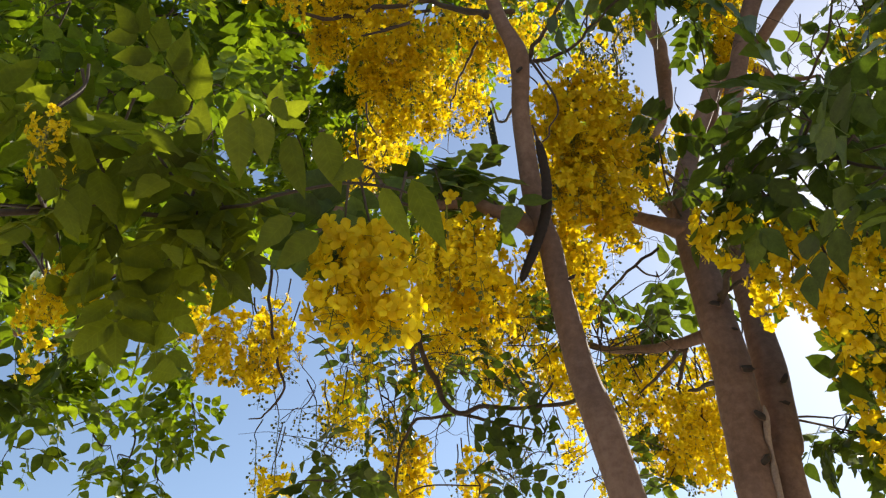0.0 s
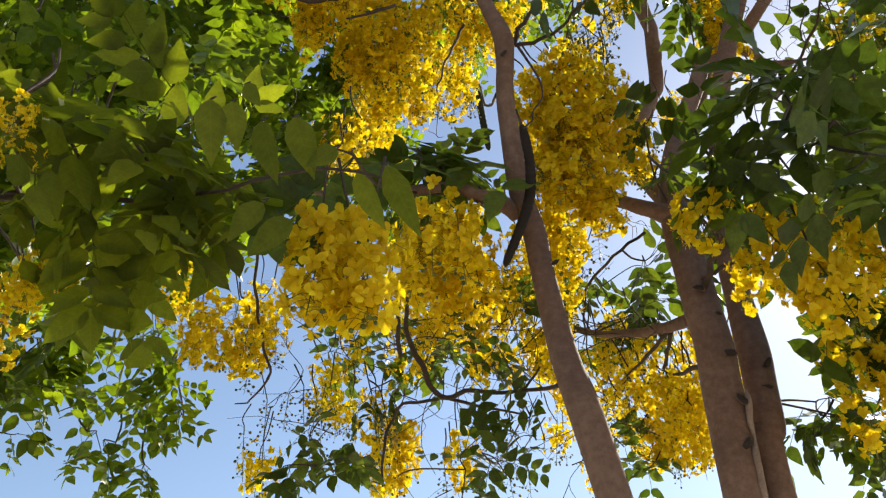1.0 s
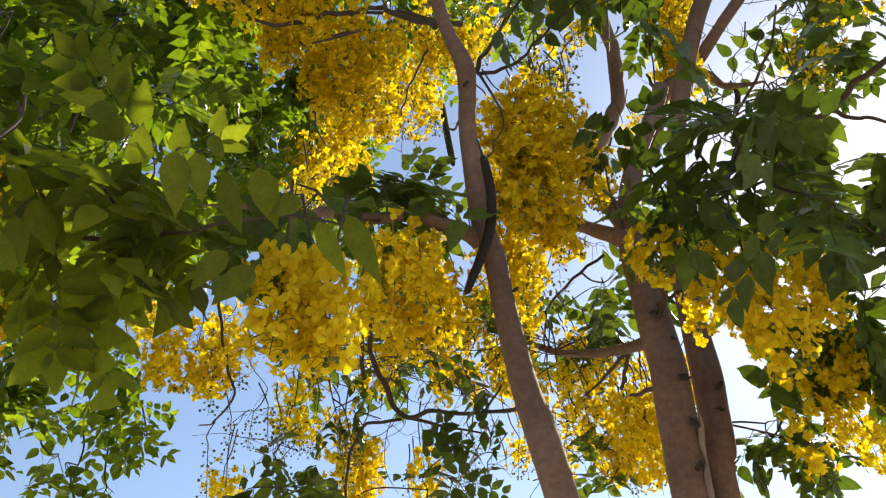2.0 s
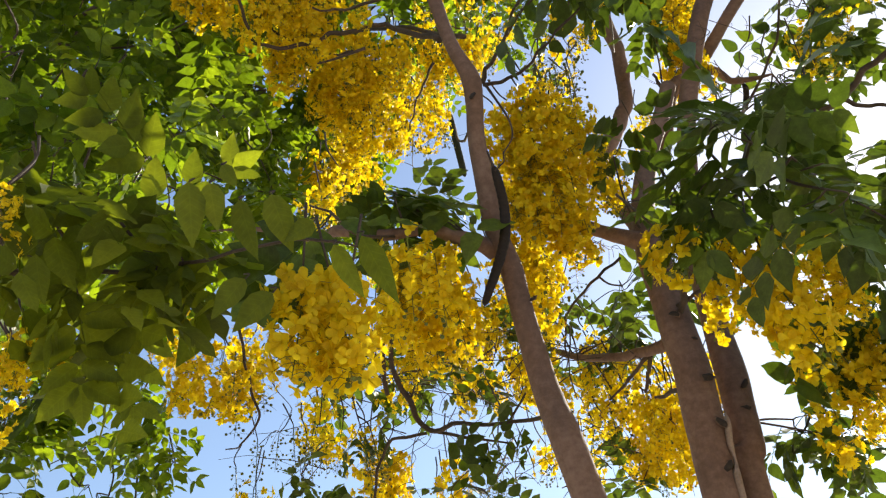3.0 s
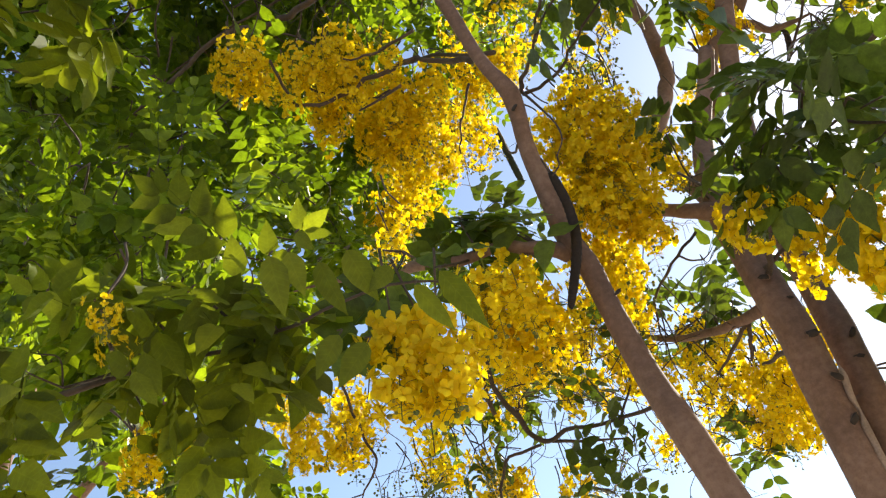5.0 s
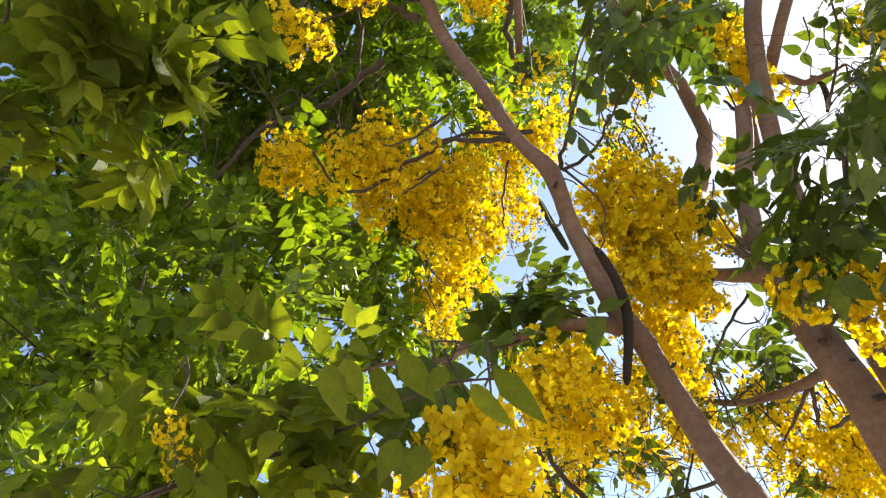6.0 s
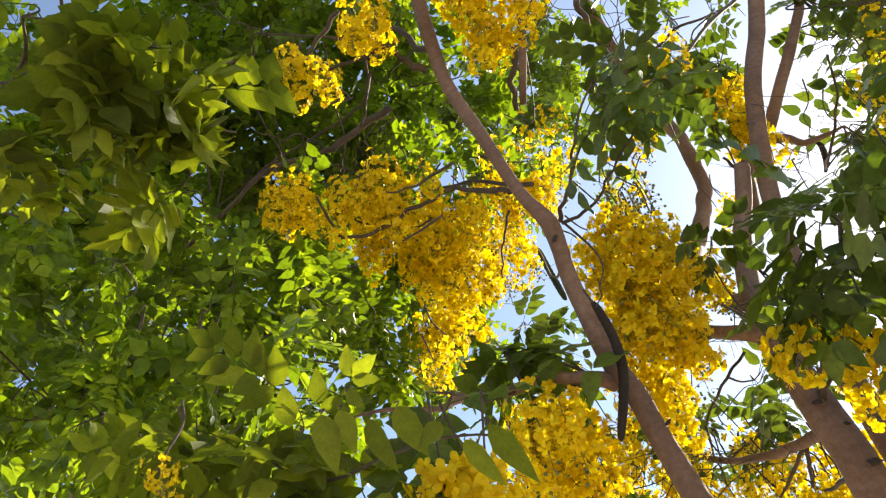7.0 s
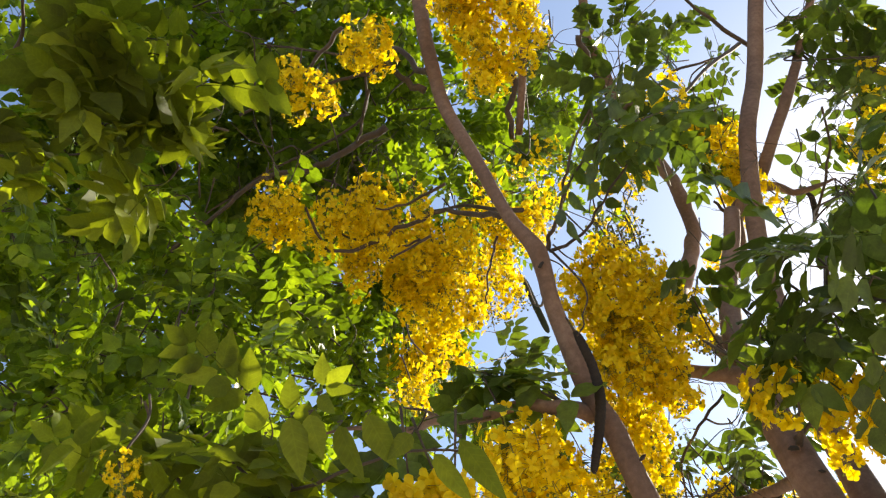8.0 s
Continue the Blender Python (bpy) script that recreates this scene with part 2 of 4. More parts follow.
class Tree:
    """A tree's parts: leaves that are parts until the count is reached, and the joined rest."""

    def __init__(self, name, label, category, shapes, meshes, leaf_mat, limit=300):
        self.root = tagged(new(name), label=label, category=category)
        self.shapes, self.meshes, self.limit, self.mat = shapes, meshes, limit, leaf_mat
        self.rest, self.twigs = Shape(), Shape()

    def limb(self, name, points, sides=12, rough=0.1, mat=None, steps=6, label=""):
        shape = Shape()
        if mat is TWIG:
            # thin wood runs crooked, with a kink at every node
            line = spline(points, 3)
            line[:, 3] *= 0.6
            for k in range(1, len(line) - 1):
                line[k, :3] += rng.normal(0, 0.35, 3) * line[k, 3] + rng.normal(0, 0.0035, 3)
            points, steps = line, 2
        elif name == "limb":
            line = spline(points, 3)
            for k in range(2, len(line) - 1):
                line[k, :3] += rng.normal(0, 0.09, 3) * line[k, 3]
                line[k, 3] *= 1 + rng.normal(0, 0.035)
            points, steps = line, 3
        tube(shape, points, steps, sides, rough)
        return part(name, shape.mesh(name, [mat or BARK]), self.root, label=label)

    def twig(self, points, sides=5):
        tube(self.twigs, points, 4, sides, 0.0)

    def leaf(self, place, way, normal, size, r):
        m = frame_of(way, normal)
        m[:3, :3] *= size
        m[:3, 3] = place
        k = int(r.integers(len(self.shapes)))
        if self.limit > 0:
            self.limit -= 1
            part("leaf", self.meshes[k], self.root, Matrix(m.tolist()))
        else:
            self.rest.put(self.shapes[k], m)

    def clump(self, centre, reach, count, root=None, size=1.0, down=0.45, seed=0, squash=(1, 1, 1)):
        """A spray of leaves round the end of a twig."""
        r = np.random.default_rng(seed + 1000)
        c = np.asarray(centre, float)
        if root is not None:
            a = np.asarray(root, float)
            bend = (a + c) / 2 + r.normal(0, 0.06, 3) * np.linalg.norm(c - a)
            self.twig([(*a, 0.006 * size), (*bend, 0.005 * size), (*c, 0.004 * size)])
        arms = max(2, count // 5)
        for i in range(arms):
            end = c + random_way(r, 0.1) * reach * np.asarray(squash) * r.uniform(0.45, 1.0)
            mid = (c + end) / 2 + r.normal(0, 0.15, 3) * reach
            self.twig([(*c, 0.0036 * size), (*mid, 0.0028 * size), (*end, 0.0016 * size)], 4)
            line = spline([c, mid, end], 6)
            for j in range(i, count, arms):
                p = line[int(r.integers(3, len(line)))]
                way = random_way(r, down, 0.7) + 0.5 * (end - c) / (np.linalg.norm(end - c) + 1e-6)
                self.leaf(p, way, (r.normal(0, 0.5), r.normal(0, 0.5), 1), size * r.uniform(0.75, 1.15), r)

    def finish(self):
        if self.rest.n:
            part("foliage", self.rest.mesh("foliage", [self.mat]), self.root, kind="stuff")
        if self.twigs.n:
            part("twig", self.twigs.mesh("twig", [TWIG]), self.root, kind="stuff")


def canopy(tree, centre, spread, clumps, leaves, size=1.0, seed=0):
    """Many leaf sprays that fill a part of the crown, each on a twig from its middle."""
    r = np.random.default_rng(seed + 9000)
    c = np.asarray(centre, float)
    for i in range(clumps):
        p = c + r.normal(size=3) * np.asarray(spread) * 0.6
        tree.clump(p, 0.25, round(leaves * 1.3), c + (p - c) * 0.3, size, seed=seed * 100 + i + 3000)


# ---- flowers ----
def petal(shape, m, length, width, cup):
    s = np.array([0.0, 0.35, 0.75, 1.0])
    w = np.array([0.12, 0.75, 1.0, 0.35]) * width / 2
    z = cup * length * (s ** 1.6)
    left = np.stack([s * length, w, z + w * 0.35], 1)
    right = np.stack([s * length, -w, z + w * 0.35], 1)
    mid = np.stack([s * length, 0 * s, z], 1)
    v = np.vstack([mid, left, right])
    faces = []
    for i in range(3):
        faces += [(i, i + 1, 5 + i, 4 + i), (i + 1, i, 8 + i, 9 + i)]
    shape.add(v @ m[:3, :3].T + m[:3, 3], faces)


def flower_shape(seed):
    """Five cupped petals round curved stamens; it faces along z."""
    r = np.random.default_rng(seed)
    shape = Shape()
    for i in range(5):
        a = 2 * math.pi * i / 5 + r.normal(0, 0.12)
        tilt = r.uniform(0.05, 0.5)
        m = frame_of((math.cos(a), math.sin(a), tilt), (0, 0, 1))
        petal(shape, m, r.uniform(0.021, 0.029), r.uniform(0.016, 0.022), r.uniform(-0.25, 0.3))
    for i in range(3):
        a = r.uniform(0, 6.28)
        e = np.array([math.cos(a), math.sin(a), 1.6]) * 0.012
        tube(shape, [(0, 0, 0, 0.0008), (*(e * 0.6 + (0, 0, 0.004)), 0.0007), (*e, 0.0013)], 1, 3)
    return shape


FLOWER_SHAPES = [flower_shape(70 + i) for i in range(6)]
FLOWER_MESHES = [s.mesh("flower", [PETAL]) for s in FLOWER_SHAPES]


def ball(shape, c, rad, sides=5):
    v = [(0, 0, 1)]
    for ring in (0.5, -0.4):
        for k in range(sides):
            a = 2 * math.pi * (k + (ring < 0) * 0.5) / sides
            v.append((math.cos(a) * 0.88, math.sin(a) * 0.88, ring))
    v.append((0, 0, -1))
    f = [(0, 1 + k, 1 + (k + 1) % sides) for k in range(sides)]
    for k in range(sides):
        a, b = 1 + k, 1 + (k + 1) % sides
        f += [(a, a + sides, b), (b, a + sides, b + sides)]
        f.append((len(v) - 1, b + sides, a + sides))
    shape.add(np.array(v) * rad + np.asarray(c), f)


def raceme_plan(seed, long, count, buds):
    """Where the flowers and buds of one hanging raceme sit: foot, end, facing."""
    r = np.random.default_rng(seed)
    bend = r.normal(0, 0.06, 2)
    axis = lambda s: np.array([bend[0] * s * s, bend[1] * s * s, -s]) * long
    places = []
    for i in range(count + buds):
        s = 0.06 + 0.92 * (i + r.uniform(-0.4, 0.4)) / (count + buds)
        a = i * 2.4 + r.normal(0, 0.3)
        open_flower = i < count
        out = (0.075 - 0.035 * s) * r.uniform(0.65, 1.15) if open_flower else 0.035 * r.uniform(0.6, 1.1)
        way = np.array([math.cos(a), math.sin(a), r.uniform(-0.75, 0.15)])
        foot = axis(max(0, s))
        places.append((foot, foot + way * out, way, open_flower))
    return r, axis, places


def raceme_meshes(seed, long, count, buds):
    r, axis, places = raceme_plan(seed, long, count, buds)
    stalk, petals = Shape(), Shape()
    tube(stalk, [(*axis(s), 0.0022 - 0.0012 * s) for s in np.linspace(0, 1, 6)], 1, 4)
    for foot, end, way, opened in places:
        tube(stalk, [(*foot, 0.0008), (*((foot + end) / 2 + (0, 0, 0.006)), 0.0007), (*end, 0.0008)], 1, 3)
        if opened:
            m = frame_of(np.cross(way, (0.1, 0.2, 1)), way + r.normal(0, 0.35, 3))
            m[:3, :3] *= r.uniform(0.64, 0.98)
            m[:3, 3] = end
            petals.put(FLOWER_SHAPES[int(r.integers(6))], m)
        else:
            ball(stalk, end, r.uniform(0.004, 0.0075))
    return stalk.mesh("stalk", [BUD]), petals.mesh("blossoms", [PETAL]) if petals.n else None


RACEMES = [raceme_meshes(300 + i, 0.26 + 0.035 * (i % 5), 52 + 6 * (i % 4), 3) for i in range(12)]
SPARSE = [raceme_meshes(340 + i, 0.24 + 0.04 * (i % 3), 18 + 5 * (i % 3), 12) for i in range(5)]
BUDDED = [raceme_meshes(360 + i, 0.2 + 0.04 * (i % 3), 0, 22) for i in range(4)]


def hang(tree, centre, spread, count, kind=RACEMES, size=1.0, seed=0, lean=0.12):
    """A bunch of racemes that hang round a place."""
    r = np.random.default_rng(seed + 5000)
    for i in range(count):
        p = np.asarray(centre, float) + r.uniform(-1, 1, 3) * np.asarray(spread)
        stalk, blossoms = kind[int(r.integers(len(kind)))]
        s = size * r.uniform(0.8, 1.15)
        m = Matrix.Translation(p) @ Euler((r.normal(0, lean), r.normal(0, lean), r.uniform(0, 6.28))).to_matrix().to_4x4() @ Matrix.Diagonal((s, s, s, 1))
        a = part("raceme", stalk, tree.root, m)
        if blossoms:
            part("blossoms", blossoms, a, label="golden yellow petals")
        top = p + (r.normal(0, 0.04), r.normal(0, 0.04), r.uniform(0.08, 0.2))
        tree.twig([(*p, 0.0024), (*((p + top) / 2 + r.normal(0, 0.01, 3)), 0.003), (*top, 0.0035)], 4)


def hang_near(tree, p, long, count, seed, tilt=(0, 0)):
    """A raceme seen from close by: every flower is a piece of its own."""
    r, axis, places = raceme_plan(seed, long, count, 5)
    stalk = Shape()
    tube(stalk, [(*axis(s), 0.0024 - 0.0012 * s) for s in np.linspace(0, 1, 6)], 1, 5)
    for foot, end, way, opened in places:
        tube(stalk, [(*foot, 0.0009), (*((foot + end) / 2 + (0, 0, 0.006)), 0.0008), (*end, 0.0009)], 1, 3)
        if not opened:
            ball(stalk, end, r.uniform(0.004, 0.0075))
    a = part("raceme", stalk.mesh("stalk", [BUD]), tree.root, pose(*p, tilt[0], tilt[1], 0))
    for foot, end, way, opened in places:
        if opened:
            m = frame_of(np.cross(way, (0.1, 0.2, 1)), way + r.normal(0, 0.35, 3))
            m[:3, :3] *= r.uniform(0.85, 1.15)
            m[:3, 3] = end
            part("flower", FLOWER_MESHES[int(r.integers(6))], a, Matrix(m.tolist()))
    top = np.asarray(p) + (r.normal(0, 0.03), r.normal(0, 0.03), 0.16)
    tree.twig([(*p, 0.0024), (*top, 0.004)], 4)


# ---- the ground ----
def ground():
    bm = bmesh.new()
    bmesh.ops.create_grid(bm, x_segments=60, y_segments=60, size=1.0)
    for v in bm.verts:
        d = max(abs(v.co.x), abs(v.co.y))
        k = 6 + 1500 * d ** 4
        v.co.x, v.co.y = v.co.x * k, v.co.y * k
        v.co.z = 0.05 * noise.noise(Vector((v.co.x * 0.6, v.co.y * 0.6, 0))) if d < 0.9 else 0.0
    me = bpy.data.meshes.new("ground")
    bm.to_mesh(me)
    bm.free()
    me.materials.append(SOIL)
    tagged(new("ground", me), label="pale brown soil under the trees, unseen, pale to bounce light up", category="ground", kind="structure")


ground()

# ---- the golden shower tree ----
gold = Tree("golden_shower_tree", "flowering tree with yellow hanging racemes, long dark pods and beige trunks", "tree",
            LEAF_SHAPES, LEAF_MESHES, LEAF)
gold.limb("trunk", [(0.95, 2.36, -0.15, 0.1), (0.945, 2.3, 0.6, 0.075), (0.945, 2.2, 1.6, 0.062), (0.951, 2.086, 2.586, 0.06), (0.953, 2.064, 2.743, 0.059), (0.956, 2.049, 2.865, 0.059), (0.961, 2.028, 2.988, 0.06), (0.954, 2.018, 3.128, 0.058), (0.953, 2.013, 3.283, 0.058), (0.954, 2.015, 3.42, 0.055), (0.972, 2.045, 3.589, 0.049), (1.045, 2.138, 3.844, 0.044), (1.163, 2.225, 4.152, 0.04), (1.312, 2.285, 4.461, 0.038), (1.407, 2.306, 4.68, 0.037)], 20, 0.08)
gold.limb("trunk", [(1.1, 2.3, -0.15, 0.085), (1.08, 2.26, 0.6, 0.06), (1.07, 2.18, 1.6, 0.05), (1.062, 2.131, 2.592, 0.046), (1.086, 2.122, 2.756, 0.05), (1.104, 2.121, 2.887, 0.05), (1.12, 2.123, 3.027, 0.05), (1.139, 2.15, 3.234, 0.044), (1.161, 2.188, 3.39, 0.04), (1.207, 2.228, 3.574, 0.04), (1.279, 2.266, 3.902, 0.041), (1.417, 2.274, 4.423, 0.042), (1.581, 2.203, 4.885, 0.043), (1.687, 2.149, 5.136, 0.043), (1.93, 2.152, 5.587, 0.045), (2.15, 2.006, 6.068, 0.045), (2.421, 1.849, 6.62, 0.043)], 18, 0.08)
gold.limb("trunk", [(0.86, 2.05, -0.15, 0.08), (0.78, 2.0, 0.6, 0.056), (0.66, 1.9, 1.6, 0.048), (0.505, 1.81, 2.542, 0.044), (0.464, 1.826, 2.802, 0.041), (0.449, 1.825, 2.929, 0.039), (0.426, 1.791, 3.112, 0.035), (0.414, 1.762, 3.238, 0.035), (0.382, 1.72, 3.357, 0.034), (0.356, 1.615, 3.572, 0.029), (0.353, 1.562, 3.662, 0.027), (0.357, 1.527, 3.718, 0.028), (0.355, 1.483, 3.793, 0.031), (0.335, 1.46, 3.851, 0.026), (0.31, 1.444, 3.916, 0.023), (0.284, 1.423, 4.043, 0.023), (0.246, 1.381, 4.302, 0.026), (0.196, 1.334, 4.627, 0.028), (0.192, 1.301, 4.928, 0.03), (0.206, 1.227, 5.239, 0.034), (0.251, 1.08, 5.618, 0.034)], 18, 0.08)
# limbs
gold.limb("limb", [(0.371, 1.755, 3.3, 0.027), (0.333, 1.726, 3.311, 0.025), (0.244, 1.68, 3.315, 0.021), (0.179, 1.668, 3.336, 0.019), (0.022, 1.73, 3.387, 0.019), (-0.114, 1.783, 3.469, 0.019), (-0.215, 1.977, 3.608, 0.012), (-0.439, 2.067, 3.761, 0.008), (-0.646, 2.181, 3.876, 0.003)], 12, 0.12)
gold.limb("limb", [(0.96, 2.025, 3.504, 0.035), (1.01, 2.263, 3.876, 0.036), (1.154, 2.837, 4.571, 0.042), (1.295, 3.245, 5.135, 0.056), (1.414, 3.284, 5.342, 0.054), (1.516, 3.275, 5.525, 0.052), (1.591, 3.22, 5.683, 0.047), (1.587, 3.128, 5.828, 0.048), (1.571, 3.032, 5.974, 0.044), (1.503, 2.92, 6.25, 0.05), (1.414, 2.65, 6.698, 0.045), (1.353, 2.399, 6.97, 0.038), (1.397, 2.204, 7.169, 0.034), (1.468, 1.961, 7.368, 0.03)], 12, 0.12)
gold.limb("limb", [(0.942, 2.004, 3.489, 0.035), (0.846, 2.038, 3.571, 0.027), (0.76, 2.104, 3.683, 0.026), (0.68, 2.212, 3.816, 0.02), (0.6, 2.28, 3.987, 0.012)], 10, 0.12)
gold.limb("limb", [(1.752, 2.473, 5.107, 0.036), (1.933, 2.35, 5.317, 0.032), (2.123, 2.251, 5.554, 0.03), (2.271, 2.202, 5.767, 0.027), (2.508, 2.058, 6.105, 0.023)], 9, 0.1)
gold.limb("limb", [(1.708, 2.495, 5.041, 0.029), (1.794, 2.495, 4.997, 0.022), (1.859, 2.516, 4.944, 0.018), (1.943, 2.493, 4.916, 0.013), (2.039, 2.452, 4.895, 0.006)], 8, 0.15)
gold.limb("limb", [(1.621, 2.487, 4.949, 0.041), (1.517, 2.476, 4.867, 0.038), (1.417, 2.48, 4.62, 0.038), (1.364, 2.513, 4.463, 0.037)], 9, 0.1)
gold.limb("limb", [(1.55, 2.501, 4.9, 0.025), (1.486, 2.504, 4.926, 0.017), (1.441, 2.463, 4.98, 0.011)], 7, 0.1, TWIG)
gold.limb("limb", [(1.969, 2.399, 4.43, 0.02), (2.046, 2.332, 4.438, 0.023), (2.141, 2.25, 4.443, 0.026), (2.247, 2.16, 4.516, 0.025), (2.388, 2.038, 4.578, 0.024), (2.654, 1.875, 4.774, 0.022)], 9, 0.1, TWIG)
gold.limb("limb", [(2.136, 2.257, 4.44, 0.018), (2.209, 2.254, 4.388, 0.016), (2.295, 2.224, 4.345, 0.013), (2.495, 2.252, 4.306, 0.009)], 8, 0.1, TWIG)
gold.limb("limb", [(0.951, 2.125, 3.149, 0.023), (0.918, 2.281, 3.22, 0.02), (0.849, 2.481, 3.331, 0.018), (0.789, 2.824, 3.56, 0.015), (0.718, 3.137, 3.827, 0.011)], 9, 0.15)
gold.limb("limb", [(0.967, 2.045, 3.163, 0.025), (0.95, 1.887, 3.157, 0.018), (0.938, 1.721, 3.152, 0.015), (0.925, 1.558, 3.136, 0.012), (0.969, 1.363, 3.11, 0.009), (1.022, 1.251, 3.05, 0.006), (1.071, 1.144, 2.98, 0.004)], 9, 0.15, TWIG)
gold.limb("limb", [(0.948, 1.937, 3.168, 0.013), (1.007, 1.816, 3.137, 0.009), (1.055, 1.763, 3.097, 0.005)], 7, 0.1, TWIG)
gold.limb("bark_scar", [(1.005, 2.003, 2.815, 0.003), (1, 2.001, 2.777, 0.01), (0.992, 2.014, 2.722, 0.011), (0.995, 2.024, 2.675, 0.005), (0.987, 2.024, 2.632, 0.012), (0.986, 2.034, 2.57, 0.01), (0.983, 2.042, 2.526, 0.011), (0.98, 2.087, 2.405, 0.008)], 10, 0.5, WOOD, label="pale bare wood along the seam of two trunks")
# smaller branches
gold.limb("branch", [(0.929, 2.286, 3.206, 0.014), (0.871, 2.385, 3.179, 0.011), (0.803, 2.484, 3.151, 0.006)], 7, 0.2, TWIG)
gold.limb("branch", [(0.933, 2.285, 3.205, 0.014), (0.921, 2.324, 3.15, 0.011), (0.905, 2.378, 3.111, 0.008)], 7, 0.2, TWIG)
gold.limb("branch", [(0.956, 2.164, 2.985, 0.017), (0.953, 2.308, 3.055, 0.012), (0.929, 2.363, 3.079, 0.008)], 7, 0.2, TWIG)
gold.limb("branch", [(0.915, 2.243, 3.621, 0.01), (0.809, 2.224, 3.527, 0.01), (0.727, 2.287, 3.479, 0.01), (0.678, 2.34, 3.425, 0.009), (0.666, 2.43, 3.299, 0.005), (0.687, 2.501, 3.175, 0.003)], 6, 0.2, TWIG)
gold.limb("branch", [(0.52, 2.084, 2.914, 0.013), (0.394, 2.307, 3.002, 0.011), (0.261, 2.492, 3.112, 0.014), (0.132, 2.589, 3.157, 0.017), (0.062, 2.539, 3.245, 0.019), (0.014, 2.46, 3.369, 0.016), (0.025, 2.376, 3.49, 0.012), (0.038, 2.285, 3.607, 0.009)], 7, 0.2, TWIG)
gold.limb("branch", [(0.132, 2.589, 3.157, 0.012), (0.266, 2.602, 3.119, 0.01), (0.428, 2.606, 3.077, 0.006)], 6, 0.2, TWIG)
gold.limb("branch", [(0.121, 2.596, 3.145, 0.012), (-0.004, 2.604, 3.131, 0.011), (-0.072, 2.644, 3.052, 0.01), (-0.088, 2.726, 2.873, 0.009)], 6, 0.2, TWIG)
gold.limb("branch", [(0.405, 1.578, 3.905, 0.016), (0.434, 1.495, 3.898, 0.012), (0.474, 1.372, 3.869, 0.009), (0.499, 1.24, 3.844, 0.007)], 7, 0.15, TWIG)
gold.limb("branch", [(0.41, 1.585, 3.899, 0.012), (0.489, 1.535, 3.859, 0.01), (0.561, 1.46, 3.843, 0.008), (0.626, 1.352, 3.847, 0.006)], 6, 0.15, TWIG)
gold.limb("branch", [(0.41, 1.578, 3.905, 0.009), (0.462, 1.541, 3.638, 0.005), (0.417, 1.496, 3.456, 0.004), (0.374, 1.472, 3.37, 0.004)], 6, 0.1, TWIG)
gold.limb("branch", [(0.342, 1.681, 3.77, 0.009), (0.354, 2.055, 4.148, 0.008), (0.381, 2.486, 4.799, 0.007), (0.416, 2.878, 5.228, 0.008)], 6, 0.1, TWIG)
gold.limb("branch", [(-0.545, 2.287, 3.673, 0.011), (-0.535, 2.345, 3.437, 0.01), (-0.509, 2.443, 3.304, 0.01), (-0.493, 2.499, 3.218, 0.009), (-0.552, 2.534, 3.136, 0.006), (-0.61, 2.529, 3.12, 0.004)], 6, 0.2, TWIG)
gold.limb("branch", [(0.217, 1.463, 5.12, 0.029), (0.135, 1.448, 5.275, 0.026), (0.042, 1.425, 5.501, 0.02), (-0.168, 1.488, 5.676, 0.014), (-0.393, 1.449, 5.814, 0.011), (-0.674, 1.439, 6.059, 0.008)], 8, 0.15, TWIG)
gold.limb("branch", [(-0.13, 1.553, 5.648, 0.013), (-0.23, 1.83, 5.645, 0.012), (-0.525, 2.014, 5.805, 0.012), (-0.93, 2.103, 5.791, 0.011), (-1.247, 2.213, 5.753, 0.009), (-1.543, 2.35, 5.68, 0.007)], 7, 0.15, TWIG)
gold.limb("branch", [(0.354, 1.452, 3.995, 0.014), (0.173, 2.033, 4.917, 0.015), (-0.076, 2.471, 5.555, 0.015), (-0.452, 2.616, 5.667, 0.015), (-0.734, 2.618, 5.744, 0.01)], 8, 0.15, TWIG)
gold.limb("branch", [(0.792, 1.646, 6.208, 0.027), (0.738, 1.89, 5.986, 0.027), (0.6, 2.217, 5.699, 0.021)], 8, 0.12)
gold.limb("branch", [(2.075, 2.194, 5.885, 0.025), (1.848, 1.984, 5.98, 0.018), (1.676, 1.779, 6.031, 0.014)], 6, 0.2, TWIG)
gold.limb("branch", [(1.887, 2.014, 5.696, 0.021), (1.488, 1.756, 5.128, 0.015), (1.116, 1.564, 4.589, 0.011), (0.829, 1.431, 4.289, 0.008)], 6, 0.2, TWIG)
gold.limb("branch", [(1.943, 2.689, 4.884, 0.015), (1.964, 2.493, 4.861, 0.013), (1.987, 2.235, 4.881, 0.012), (1.941, 2.006, 4.904, 0.009)], 6, 0.2, TWIG)

gold.limb("branch", [(0.096, 1.703, 4.465, 0.017), (0.005, 1.695, 4.443, 0.0159), (-0.13, 1.697, 4.408, 0.0147), (-0.242, 1.705, 4.364, 0.0136), (-0.338, 1.692, 4.333, 0.0124), (-0.399, 1.645, 4.329, 0.0113), (-0.419, 1.565, 4.353, 0.0101), (-0.433, 1.465, 4.387, 0.009)], 7, 0.2, TWIG)
gold.limb("branch", [(0.01, 1.685, 4.293, 0.011), (-0.079, 1.7, 4.278, 0.0085), (-0.175, 1.715, 4.259, 0.006)], 7, 0.2, TWIG)
gold.limb("branch", [(0.118, 1.561, 4.439, 0.012), (0.017, 1.582, 4.424, 0.01), (-0.093, 1.591, 4.413, 0.008), (-0.176, 1.574, 4.417, 0.006)], 7, 0.2, TWIG)
gold.limb("branch", [(0.281, 1.559, 4.132, 0.02), (0.198, 1.641, 4.293, 0.0185), (0.096, 1.703, 4.465, 0.017)], 7, 0.2, TWIG)
